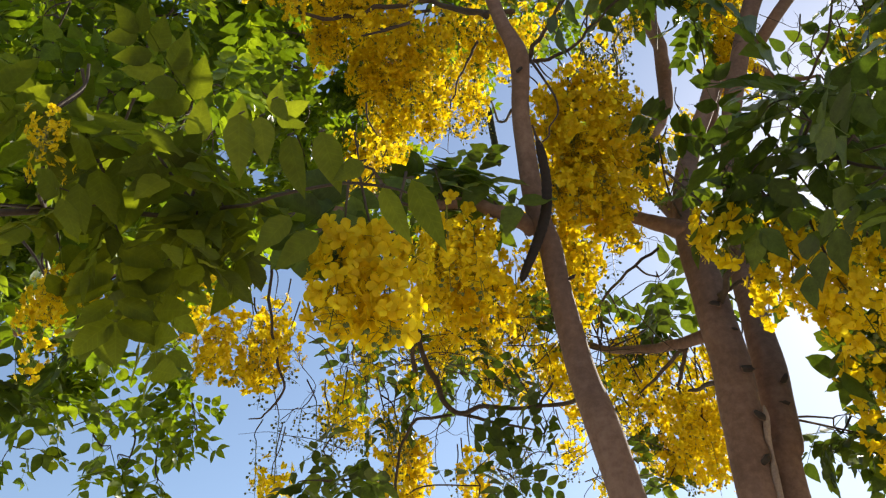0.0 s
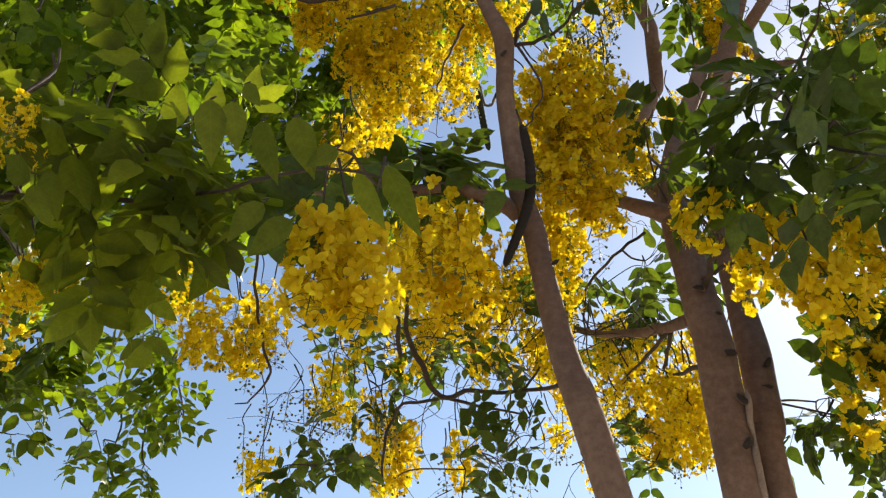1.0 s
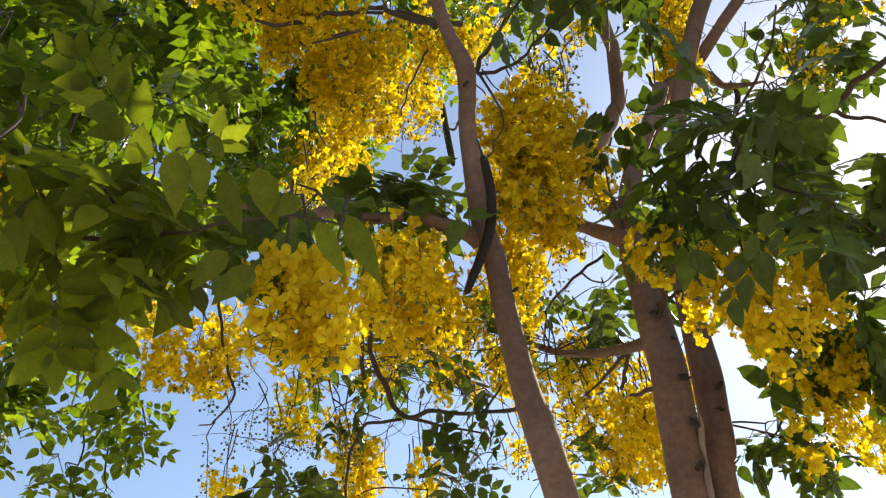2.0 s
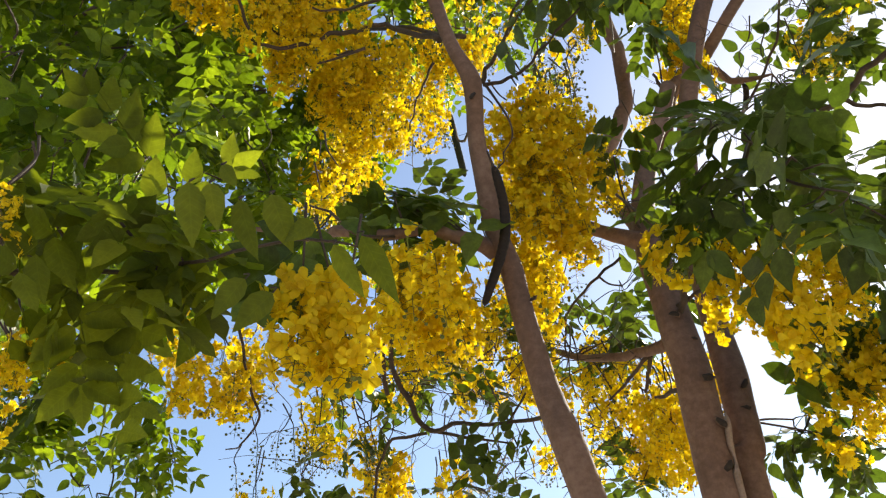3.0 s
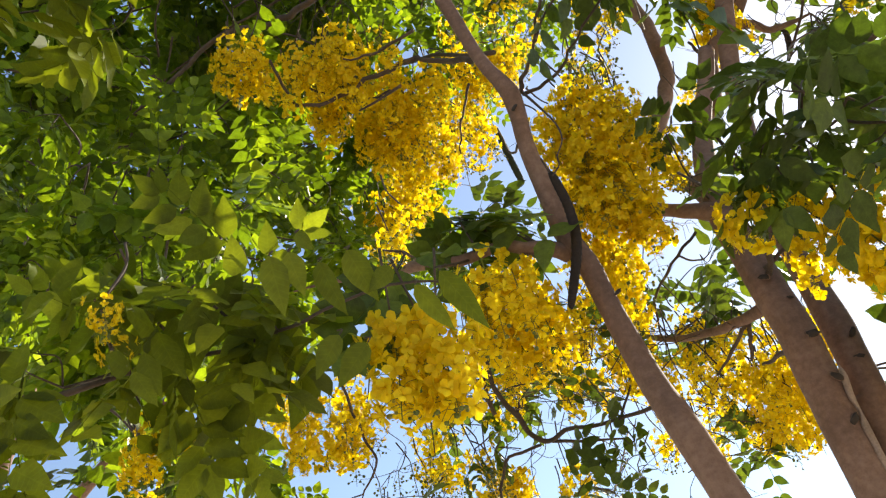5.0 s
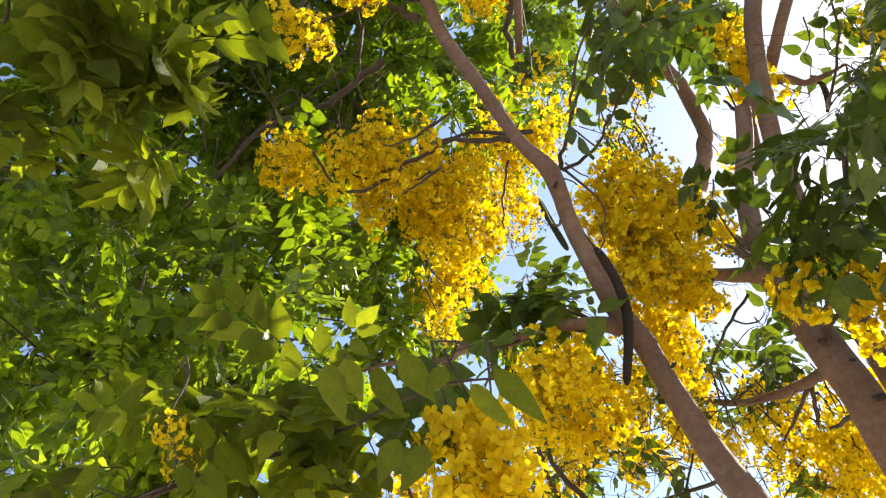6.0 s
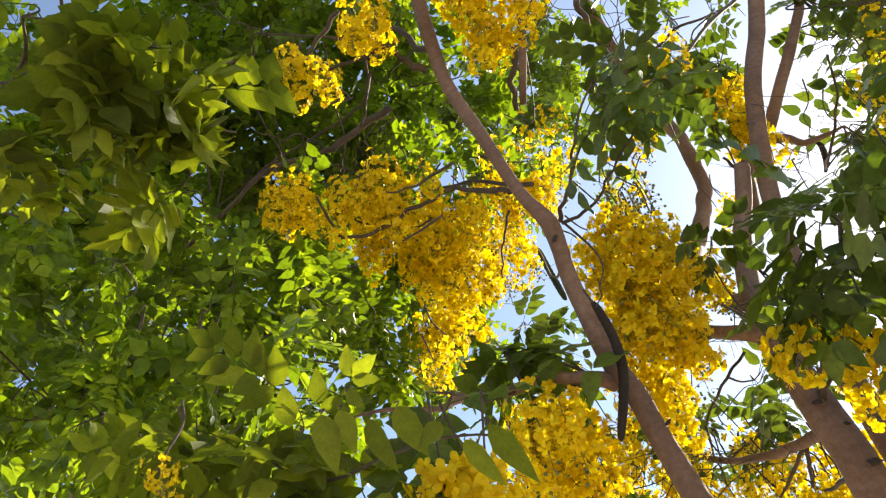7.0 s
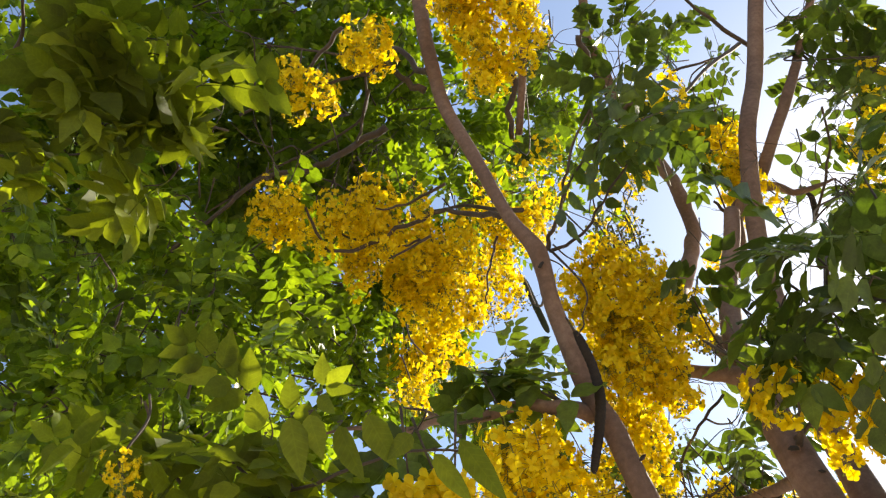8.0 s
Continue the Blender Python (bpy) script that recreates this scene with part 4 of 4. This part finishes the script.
# leaf sprays of the golden tree
for i, (c, reach, count, root, size) in enumerate((
    ((0.764, 1.296, 3.16), 0.1, 4, (0.925, 1.558, 3.136), 0.75),
    ((0.862, 1.232, 3.168), 0.16, 4, (0.969, 1.363, 3.11), 0.85),
    ((0.833, 1.42, 3.133), 0.11, 4, (0.938, 1.721, 3.152), 0.8),
    ((0.952, 1.177, 3.1), 0.16, 4, (0.969, 1.363, 3.11), 0.9),
    ((0.992, 1.125, 2.99), 0.15, 4, (1.022, 1.251, 3.05), 0.85),
    ((1.035, 1.13, 2.886), 0.13, 4, (1.022, 1.251, 3.05), 0.8),
    ((0.967, 1.253, 3.085), 0.12, 4, (0.969, 1.363, 3.11), 0.7),
    ((0.706, 1.438, 3.176), 0.07, 2, (0.938, 1.721, 3.152), 0.7),
    ((0.099, 1.867, 3.596), 0.1, 5, (0.313, 1.842, 3.44), 0.95),
    ((0.196, 1.86, 3.623), 0.07, 3, (0.313, 1.842, 3.44), 0.6),
    ((-0.073, 1.231, 3.035), 0.1, 3, (0.207, 1.866, 3.492), 1.0),
    ((0.255, 2.407, 2.839), 0.12, 5, (0.522, 3.262, 3.42), 0.68),
    ((0.431, 2.43, 2.977), 0.08, 4, (0.522, 3.262, 3.42), 0.68),
    ((-0.314, 2.4, 2.818), 0.17, 9, (-0.121, 3.411, 3.166), 0.68),
    ((0.203, 2.523, 2.835), 0.16, 8, (-0.121, 3.411, 3.166), 0.68),
    ((1.252, 2.112, 2.825), 0.16, 6, (1.138, 2.156, 2.854), 0.72),
    ((1.327, 2.102, 2.761), 0.16, 6, (1.138, 2.156, 2.854), 0.72),
    ((1.146, 3.237, 3.98), 0.2, 14, (0.789, 2.827, 3.556), 0.9),
    ((1.011, 3.287, 3.968), 0.15, 9, (0.789, 2.827, 3.556), 0.9),
    ((0.912, 2.311, 3.539), 0.1, 4, (0.809, 2.224, 3.527), 0.8),
    ((2.369, 2.352, 5.747), 0.2, 6, (2.123, 2.251, 5.554), 0.9),
    ((1.527, 1.609, 3.886), 0.18, 4, (1.022, 1.251, 3.05), 1.0),
    ((1.244, 1.538, 3.535), 0.1, 3, (0.969, 1.363, 3.11), 0.9),
    ((0.878, 1.328, 4.342), 0.18, 6, (0.829, 1.431, 4.289), 0.85),
    ((1.668, 2.343, 5.955), 0.2, 6, (1.467, 1.968, 5.513), 0.9),
    ((0.636, 1.247, 3.97), 0.12, 4, (0.474, 1.372, 3.869), 0.9),
    ((0.639, 1.151, 4.034), 0.12, 4, (0.499, 1.24, 3.844), 0.9),
    ((0.775, 1.183, 3.913), 0.09, 3, (0.626, 1.352, 3.847), 0.8),
    ((1.494, 2.383, 6.709), 0.3, 12, (1.389, 2.587, 6.403), 0.9),
    ((2.142, 1.706, 5.155), 0.25, 8, (2.379, 2.306, 5.921), 1.0),
    ((2, 1.619, 4.607), 0.26, 8, (2.379, 2.306, 5.921), 1.0),
    ((1.786, 2.095, 4.373), 0.25, 8, (1.943, 2.689, 4.884), 1.0),
    ((0.765, 3.472, 7.62), 0.35, 18, (0.738, 1.89, 5.986), 1.0),
    ((1.173, 3.086, 7.792), 0.35, 16, (0.738, 1.89, 5.986), 1.0),
    ((0.241, 3.374, 7.952), 0.3, 14, (0.136, 1.505, 5.391), 1.0),
    ((0.238, 3.978, 5.705), 0.3, 10, (0.207, 1.866, 3.492), 1.0),
    ((0.11, 3.972, 4.257), 0.4, 14, (0.067, 3.179, 3.629), 0.9),
    ((0.619, 4.003, 4.337), 0.35, 12, (0.42, 2.481, 3.099), 0.9),
    ((-0.344, 3.865, 4.206), 0.25, 8, (0.007, 3.08, 3.784), 0.9),
    ((0.916, 1.305, 3.133), 0.14, 4, (0.969, 1.363, 3.11), 0.8),
    ((2.407, 1.922, 5.334), 0.25, 10, (2.379, 2.306, 5.921), 1.0),
    ((2.369, 2.289, 5.104), 0.22, 9, (2.379, 2.306, 5.921), 0.9),
    ((2.411, 2.156, 5.976), 0.2, 8, (2.379, 2.306, 5.921), 0.9),
    ((2.288, 2.699, 5.109), 0.2, 7, (1.943, 2.689, 4.884), 0.9),
    ((1.224, 2.233, 5.421), 0.2, 8, (1.455, 2.838, 5.674), 0.9),
    ((1.18, 2.183, 5.71), 0.25, 10, (1.335, 2.619, 6.121), 0.9),
    ((0.225, 3.335, 4.12), 0.25, 7, (0.067, 3.179, 3.629), 0.7),
    ((0.448, 3.455, 3.914), 0.25, 8, (0.42, 2.481, 3.099), 0.7),
    ((0.66, 3.08, 4.055), 0.2, 6, (0.789, 2.827, 3.556), 0.7),
    ((1.103, 3.292, 3.334), 0.18, 6, (0.925, 2.893, 3.387), 0.7),
    ((-0.13, 3.458, 3.938), 0.2, 5, (0.007, 3.08, 3.784), 0.7),
    ((0.838, 1.772, 3.707), 0.08, 4, (0.96, 2.025, 3.504), 0.7),
    ((0.38, 2.607, 3.793), 0.14, 5, (0.353, 2.609, 3.957), 0.62),
    ((0.456, 2.836, 3.628), 0.14, 5, (0.432, 2.842, 3.804), 0.62),
    ((0.267, 2.856, 3.623), 0.12, 4, (0.249, 2.869, 3.786), 0.62),
    ((0.959, 3.038, 3.061), 0.14, 6, (1.026, 3.072, 3.197), 0.65),
    ((0.722, 2.872, 3.691), 0.12, 4, (0.778, 2.893, 3.824), 0.6),
    ((-0.142, 2.8, 3.315), 0.1, 5, (-0.062, 2.875, 3.398), 0.6),
    ((-0.37, 2.767, 3.108), 0.1, 6, (-0.297, 2.821, 3.245), 0.68),
    ((1.352, 2.140, 2.830), 0.1, 4, (1.423, 2.069, 2.958), 0.7),
    ((1.278, 2.227, 2.801), 0.1, 4, (1.339, 2.167, 2.861), 0.7),
    ((1.432, 2.147, 2.797), 0.1, 4, (1.463, 2.096, 2.864), 0.7),
    ((2.338, 2.344, 5.224), 0.15, 6, (2.271, 2.202, 5.767), 0.85),
    ((2.327, 2.445, 5.006), 0.15, 6, (2.271, 2.202, 5.767), 0.85),
    ((2.159, 2.727, 5.017), 0.12, 5, (2.039, 2.452, 4.895), 0.8),
    ((2.148, 2.577, 4.707), 0.15, 6, (2.039, 2.452, 4.895), 0.85),
    ((2.546, 2.307, 5.535), 0.15, 6, (2.271, 2.202, 5.767), 0.85),
    ((1.748, 2.436, 6.601), 0.2, 8, (1.467, 1.968, 5.513), 0.85),
    ((2.038, 2.502, 6.454), 0.14, 5, (1.636, 1.93, 5.471), 0.8),
    ((1.197, 2.495, 5.758), 0.14, 5, (1.119, 2.172, 5.493), 0.8),
    ((1.769, 2.534, 5.916), 0.2, 9, (1.636, 1.93, 5.471), 0.9),
    ((1.486, 2.394, 5.353), 0.1, 5, (1.486, 2.504, 4.926), 0.85),
    ((2.506, 2.503, 5.698), 0.15, 6, (2.123, 2.251, 5.554), 0.85),
    ((0.074, 1.708, 3.549), 0.08, 5, (0.207, 1.866, 3.492), 1.0),
)):
    gold.clump(c, reach, count, root, size, seed=i)

# ---- the leafy tree beside it ----
green = Tree("leafy_tree", "dense green tree with a broad crown of ovate leaves", "tree",
             CANOPY_SHAPES, CANOPY_MESHES, LEAF_DARK)
green.limb("trunk", [(-6.2, 6.6, -0.2, 0.28), (-6.1, 6.6, 0.8, 0.23), (-5.9, 6.4, 2.4, 0.2), (-5.5, 6.2, 4.0, 0.17), (-4.9, 5.8, 5.6, 0.13), (-4.0, 5.2, 7.2, 0.09), (-3.0, 4.4, 8.6, 0.04)], 18, 0.14)
green.limb("limb", [(-5.4, 6.1, 4.2, 0.09), (-4.0, 5.6, 5.2, 0.06), (-2.4, 5.4, 6.4, 0.035), (-1.0, 5.4, 7.4, 0.008)], 10, 0.15)
# Added sprays of the golden tree, mostly out of view right, to cast shade.
for i, (c, n) in enumerate((((1.785, 2.097, 3.913), 1), ((2.218, 2.662, 4.3), 1), ((1.435, 2.096, 3.836), 1), ((1.857, 1.631, 3.314), 5), ((1.53, 1.6, 3.12), 2), ((2.21, 1.963, 3.277), 5))):
    canopy(gold, c, (0.22, 0.25, 0.16), n, 10, seed=40 + i)
canopy(green, (-1.79, 2.078, 5.006), (0.8, 0.8, 0.5), 9, 10, seed=1)
canopy(green, (-1.187, 2.356, 5.421), (0.7, 0.8, 0.5), 8, 10, seed=2)
canopy(green, (-0.71, 3.141, 6.515), (0.7, 0.8, 0.6), 16, 13, seed=3)
canopy(green, (-1.68, 1.634, 5.66), (0.8, 0.8, 0.6), 10, 10, seed=4)
canopy(green, (-1.093, 2.185, 6.539), (0.8, 0.8, 0.6), 16, 13, seed=5)
canopy(green, (-0.444, 2.458, 7.206), (0.7, 0.8, 0.6), 14, 13, seed=6)
canopy(green, (-1.211, 1.388, 6.735), (1.0, 0.9, 0.6), 16, 13, seed=7)
canopy(green, (-0.036, 2, 7.767), (0.8, 0.8, 0.6), 12, 13, seed=8)
canopy(green, (-1.973, 2.178, 4.424), (0.7, 0.7, 0.5), 8, 10, seed=9)
canopy(green, (-1.274, 2.638, 4.799), (0.5, 0.6, 0.35), 8, 10, seed=10)
canopy(green, (-1.314, 2.033, 3.58), (0.4, 0.5, 0.3), 5, 12, seed=11)
canopy(gold, (-1.459, 2.532, 3.274), (0.12, 0.3, 0.14), 3, 6, 0.75, seed=15)
# The next two crown parts are unseen, added to shade the near leaves.
canopy(green, (-1.992, 0.809, 4.564), (1.0, 0.9, 0.9), 14, 13, seed=16)
canopy(green, (-1.367, -0.141, 5.813), (1.2, 1.0, 0.5), 5, 13, seed=17)
canopy(green, (-3.457, 3.812, 7.076), (1.2, 0.6, 0.8), 16, 12, 1.1, seed=26)
canopy(green, (-2.495, 4.418, 7.128), (1.0, 0.6, 0.7), 14, 12, 1.1, seed=27)
canopy(green, (-2.827, 3.469, 7.934), (1.2, 0.6, 0.7), 12, 12, 1.1, seed=28)
canopy(green, (-2.311, 4.255, 5.889), (0.7, 0.5, 0.4), 9, 12, seed=29)
canopy(green, (-1.869, 4.187, 6.008), (0.4, 0.5, 0.3), 6, 12, seed=30)
canopy(green, (-0.101, 4.84, 6.511), (0.35, 0.4, 0.3), 5, 11, seed=31)
canopy(green, (0.443, 4.01, 8.947), (0.6, 0.5, 0.5), 9, 7, seed=32)
canopy(green, (-0.088, 3.416, 9.271), (0.6, 0.5, 0.5), 8, 7, seed=33)
canopy(green, (1.122, 4.252, 8.971), (0.5, 0.5, 0.5), 7, 7, seed=34)
canopy(green, (0.412, 5.031, 8.493), (0.35, 0.5, 0.4), 5, 7, seed=35)
canopy(green, (-0.646, 3.821, 6.602), (0.5, 0.6, 0.4), 9, 12, seed=18)
canopy(green, (-0.413, 4.126, 6.357), (0.35, 0.5, 0.3), 6, 12, seed=19)
canopy(green, (-1.096, 3.078, 5.779), (0.4, 0.5, 0.3), 5, 12, seed=20)
canopy(green, (-0.664, 4.016, 5.84), (0.25, 0.5, 0.25), 5, 12, seed=21)
canopy(green, (0.918, 4.334, 8.96), (0.65, 0.6, 0.5), 9, 7, seed=22)
canopy(green, (1.119, 4.99, 8.72), (0.5, 0.6, 0.4), 6, 7, seed=23)
canopy(green, (1.007, 3.674, 9.333), (0.75, 0.6, 0.5), 9, 7, seed=24)
canopy(green, (1.602, 3.8, 8.936), (0.6, 0.6, 0.5), 6, 7, seed=25)
canopy(green, (-3.329, 3.522, 5.576), (0.7, 0.5, 0.35), 9, 12, seed=50)
canopy(green, (-2.528, 4.145, 5.544), (0.6, 0.5, 0.3), 8, 12, seed=51)
canopy(green, (-1.714, 4.611, 5.452), (0.5, 0.5, 0.25), 6, 12, seed=52)
canopy(green, (-3.068, 3.554, 4.774), (0.35, 0.4, 0.25), 5, 12, seed=54)
canopy(green, (-2.99, 2.849, 5.813), (0.5, 0.5, 0.4), 5, 12, seed=53)
canopy(green, (0.137, 2.592, 6.067), (0.35, 0.4, 0.3), 6, 10, seed=60)
canopy(green, (-0.224, 2.449, 6.146), (0.3, 0.4, 0.2), 5, 10, seed=61)
canopy(green, (-1.483, 2.076, 6.109), (0.35, 0.3, 0.3), 6, 10, seed=62)
canopy(green, (-1.066, 2.195, 6.406), (0.35, 0.3, 0.3), 6, 10, seed=63)
canopy(green, (-0.187, 2.376, 6.67), (0.4, 0.3, 0.3), 6, 10, seed=64)
canopy(green, (-1.9, 1.61, 5.925), (0.35, 0.3, 0.3), 5, 10, seed=65)
canopy(green, (-2.537, 2.527, 5.262), (0.35, 0.3, 0.3), 5, 10, seed=66)
for i, (c, n, size) in enumerate((
    ((-0.696, 1.303, 3.807), 5, 0.72),
    ((-0.767, 1.253, 3.685), 4, 0.76),
    ((-0.986, 1.273, 3.83), 6, 0.76),
    ((-0.68, 1.321, 3.538), 4, 0.84),
    ((-0.605, 1.404, 3.497), 4, 0.84),
    ((-1.016, 1.328, 3.638), 5, 0.76),
    ((-0.841, 1.384, 3.549), 5, 0.76),
    ((-0.607, 1.581, 3.755), 5, 0.68),
    ((-0.895, 1.35, 3.405), 5, 0.76),
    ((-0.68, 1.437, 3.437), 4, 0.76),
    ((-1.106, 1.317, 3.448), 7, 0.76),
    ((-1.181, 1.242, 3.74), 7, 0.76),
    ((-1.047, 1.174, 3.99), 6, 0.76),
)):
    green.clump(c, 0.15, n, np.asarray(c) + (-0.25, 0.35, 0.2), size, seed=700 + i)
for i, (c, reach, count, root, size) in enumerate((
    ((-0.91, 2.522, 3.472), 0.16, 7, (-1.03, 2.772, 3.752), 0.72),
    ((-0.988, 2.56, 3.372), 0.16, 7, (-1.108, 2.81, 3.652), 0.72),
    ((-0.909, 2.628, 3.31), 0.14, 6, (-1.029, 2.878, 3.59), 0.72),
    ((-0.828, 2.631, 3.142), 0.08, 4, (-0.948, 2.881, 3.422), 0.7),
    ((-0.931, 2.618, 3.209), 0.1, 4, (-1.051, 2.868, 3.489), 0.7),
    ((-1.091, 2.482, 3.009), 0.06, 3, (-1.211, 2.732, 3.289), 0.8),
    ((-1.004, 2.53, 2.987), 0.08, 4, (-1.124, 2.78, 3.267), 0.72),
    ((-0.912, 2.593, 2.929), 0.08, 4, (-1.032, 2.843, 3.209), 0.72),
    ((-1.367, 2.372, 3.177), 0.14, 5, (-1.487, 2.622, 3.457), 0.7),
    ((-1.388, 2.457, 3.007), 0.12, 4, (-1.508, 2.707, 3.287), 0.65),
    ((-1.356, 2.511, 3.38), 0.18, 7, (-1.476, 2.761, 3.66), 0.75),
    ((-1.194, 2.535, 3.466), 0.18, 8, (-1.314, 2.785, 3.746), 0.75),
)):
    green.clump(c, reach, count, root, size, seed=800 + i)
green.finish()
gold.finish()

# ---- the second golden tree, whose branches hang over the camera's way ----
young = Tree("golden_shower_tree", "young flowering tree whose leafy branches hang low in the shade", "tree",
             LEAF_SHAPES, LIFTED_MESHES, LEAF_LIFTED)
young.limb("trunk", [(-2.3, 0.2, -0.2, 0.12), (-2.2, 0.25, 0.8, 0.09), (-2.1, 0.35, 2.0, 0.08), (-1.95, 0.5, 3.2, 0.06), (-1.8, 0.7, 4.4, 0.03)], 14, 0.12)
young.limb("limb", [(-2.05, 0.4, 2.2, 0.05), (-1.6, 0.8, 2.5, 0.03), (-0.742, 1.142, 2.858, 0.012), (-0.603, 1.157, 2.85, 0.01), (-0.458, 1.158, 2.846, 0.008), (-0.297, 1.068, 2.78, 0.006), (-0.101, 0.927, 2.688, 0.005), (0.051, 0.923, 2.635, 0.003)], 9, 0.15, TWIG)
young.limb("limb", [(-1.95, 0.5, 3.2, 0.05), (-1.5, 0.6, 3.3, 0.03), (-0.745, 0.328, 3.497, 0.011), (-0.604, 0.389, 3.479, 0.009), (-0.445, 0.477, 3.443, 0.007), (-0.332, 0.583, 3.425, 0.004)], 8, 0.15, TWIG)
for i, (c, reach, count, root, size) in enumerate((
    ((-0.721, 0.993, 2.947), 0.1, 4, (-0.742, 1.142, 2.858), 0.78),
    ((-0.62, 1.019, 2.908), 0.12, 4, (-0.581, 1.157, 2.863), 0.82),
    ((-0.492, 1.026, 2.895), 0.1, 4, (-0.424, 1.161, 2.859), 0.78),
    ((-0.424, 1.094, 2.931), 0.1, 4, (-0.458, 1.158, 2.846), 0.78),
    ((-0.705, 1.048, 2.823), 0.12, 4, (-0.742, 1.142, 2.858), 0.82),
    ((-0.584, 1.072, 2.795), 0.12, 4, (-0.581, 1.157, 2.863), 0.82),
    ((-0.492, 1.155, 2.833), 0.1, 4, (-0.458, 1.158, 2.846), 0.78),
    ((-0.379, 1.174, 2.863), 0.09, 4, (-0.458, 1.158, 2.846), 0.78),
    ((-0.477, 1.206, 2.778), 0.08, 4, (-0.458, 1.158, 2.846), 0.78),
    ((-0.796, 1.035, 2.768), 0.14, 5, (-0.742, 1.142, 2.858), 0.78),
    ((-0.627, 0.198, 3.478), 0.13, 4, (-0.745, 0.328, 3.497), 0.86),
    ((-0.571, 0.367, 3.444), 0.13, 4, (-0.604, 0.389, 3.479), 0.86),
    ((-0.5, 0.33, 3.5), 0.12, 4, (-0.445, 0.477, 3.443), 0.82),
    ((-0.460, 0.517, 3.360), 0.09, 4, (-0.445, 0.477, 3.443), 0.78),
    ((-0.384, 0.455, 3.415), 0.1, 4, (-0.445, 0.477, 3.443), 0.78),
    ((-0.468, 0.522, 3.356), 0.09, 4, (-0.445, 0.477, 3.443), 0.78),
    ((-0.573, 0.469, 3.364), 0.1, 4, (-0.445, 0.477, 3.443), 0.78),
    ((-0.666, 0.459, 3.362), 0.1, 4, (-0.604, 0.389, 3.479), 0.78),
    ((-0.757, 0.232, 3.406), 0.16, 5, (-0.745, 0.328, 3.497), 0.86),
    ((-0.522, 0.134, 3.536), 0.18, 6, (-0.604, 0.389, 3.479), 0.86),
    ((-0.384, 0.373, 3.465), 0.14, 5, (-0.445, 0.477, 3.443), 0.86),
    ((-0.445, 0.590, 3.328), 0.1, 4, (-0.445, 0.477, 3.443), 0.78),
)):
    young.clump(c, reach, count, root, size, down=0.8, seed=100 + i)
# large single blades that droop from the twig's outer half
r = np.random.default_rng(77)
for foot, tip, wide in (
    ((-0.22, 0.789, 2.706), (-0.21, 0.832, 2.634), 0.043),
    ((-0.252, 0.781, 2.704), (-0.251, 0.842, 2.609), 0.051),
    ((-0.175, 0.818, 2.69), (-0.155, 0.876, 2.599), 0.051),
    ((-0.123, 0.821, 2.7), (-0.094, 0.877, 2.613), 0.051),
    ((-0.056, 0.862, 2.667), (-0.106, 0.863, 2.626), 0.036),
    ((-0.026, 0.892, 2.637), (0.021, 0.939, 2.549), 0.043),
    ((0.023, 0.887, 2.648), (0.078, 0.949, 2.538), 0.048),
    ((-0.198, 0.773, 2.729), (-0.172, 0.789, 2.691), 0.029),
    ((-0.134, 0.928, 2.571), (-0.2, 0.937, 2.503), 0.048),
    ((-0.177, 0.905, 2.588), (-0.233, 0.915, 2.522), 0.046),
    ((-0.349, 1.203, 2.893), (-0.397, 1.245, 2.787), 0.063),
    ((-0.427, 1.106, 2.971), (-0.481, 1.158, 2.857), 0.063),
    ((-0.491, 1.094, 2.955), (-0.546, 1.14, 2.844), 0.063),
    ((-0.348, 1.279, 2.796), (-0.412, 1.309, 2.687), 0.067),
    ((-0.441, 1.227, 2.824), (-0.485, 1.27, 2.707), 0.067),
    ((-0.506, 1.176, 2.856), (-0.549, 1.224, 2.734), 0.067),
    ((-0.591, 1.115, 2.88), (-0.634, 1.167, 2.755), 0.067),
    ((-0.634, 1.055, 2.92), (-0.674, 1.112, 2.797), 0.067),
    ((-0.365, 1.152, 2.946), (-0.406, 1.197, 2.845), 0.067),
    ((-0.446, 1.17, 2.892), (-0.478, 1.221, 2.78), 0.063),
    ((-0.541, 1.124, 2.898), (-0.596, 1.169, 2.779), 0.067),
    ((-0.258, 1.195, 2.933), (-0.321, 1.224, 2.846), 0.057),
    ((-0.581, 1.029, 2.977), (-0.618, 1.082, 2.869), 0.06),
    ((-0.382, 1.224, 2.854), (-0.444, 1.266, 2.734), 0.067),
):
    foot, tip = np.asarray(foot), np.asarray(tip)
    m = frame_of(tip - foot, (r.normal(0, 0.35), -0.75 + r.normal(0, 0.3), -0.55))
    m[:3, 3] = foot
    shape = Shape()
    leaflet(shape, np.eye(4), np.linalg.norm(tip - foot), wide, r.uniform(0.1, 0.4), r.uniform(0.0, 0.15))
    part("leaf", shape.mesh("leaf", [LEAF_LIFTED]), young.root, Matrix(m.tolist()))
    young.twig([(*foot, 0.0012), (*(foot + (0.004, 0.012, 0.02)), 0.0014), (*(foot + (-0.01, 0.03, 0.035)), 0.0016)], 4)
hang(young, (-0.723, 1.259, 2.717), (0.06, 0.08, 0.03), 3, seed=18, size=0.5)
hang(young, (-0.657, 1.284, 2.733), (0.05, 0.08, 0.03), 2, SPARSE, seed=19, size=0.5)
hang(young, (-0.546, 0.824, 2.719), (0.05, 0.08, 0.02), 3, SPARSE, seed=17, size=0.45)
young.finish()
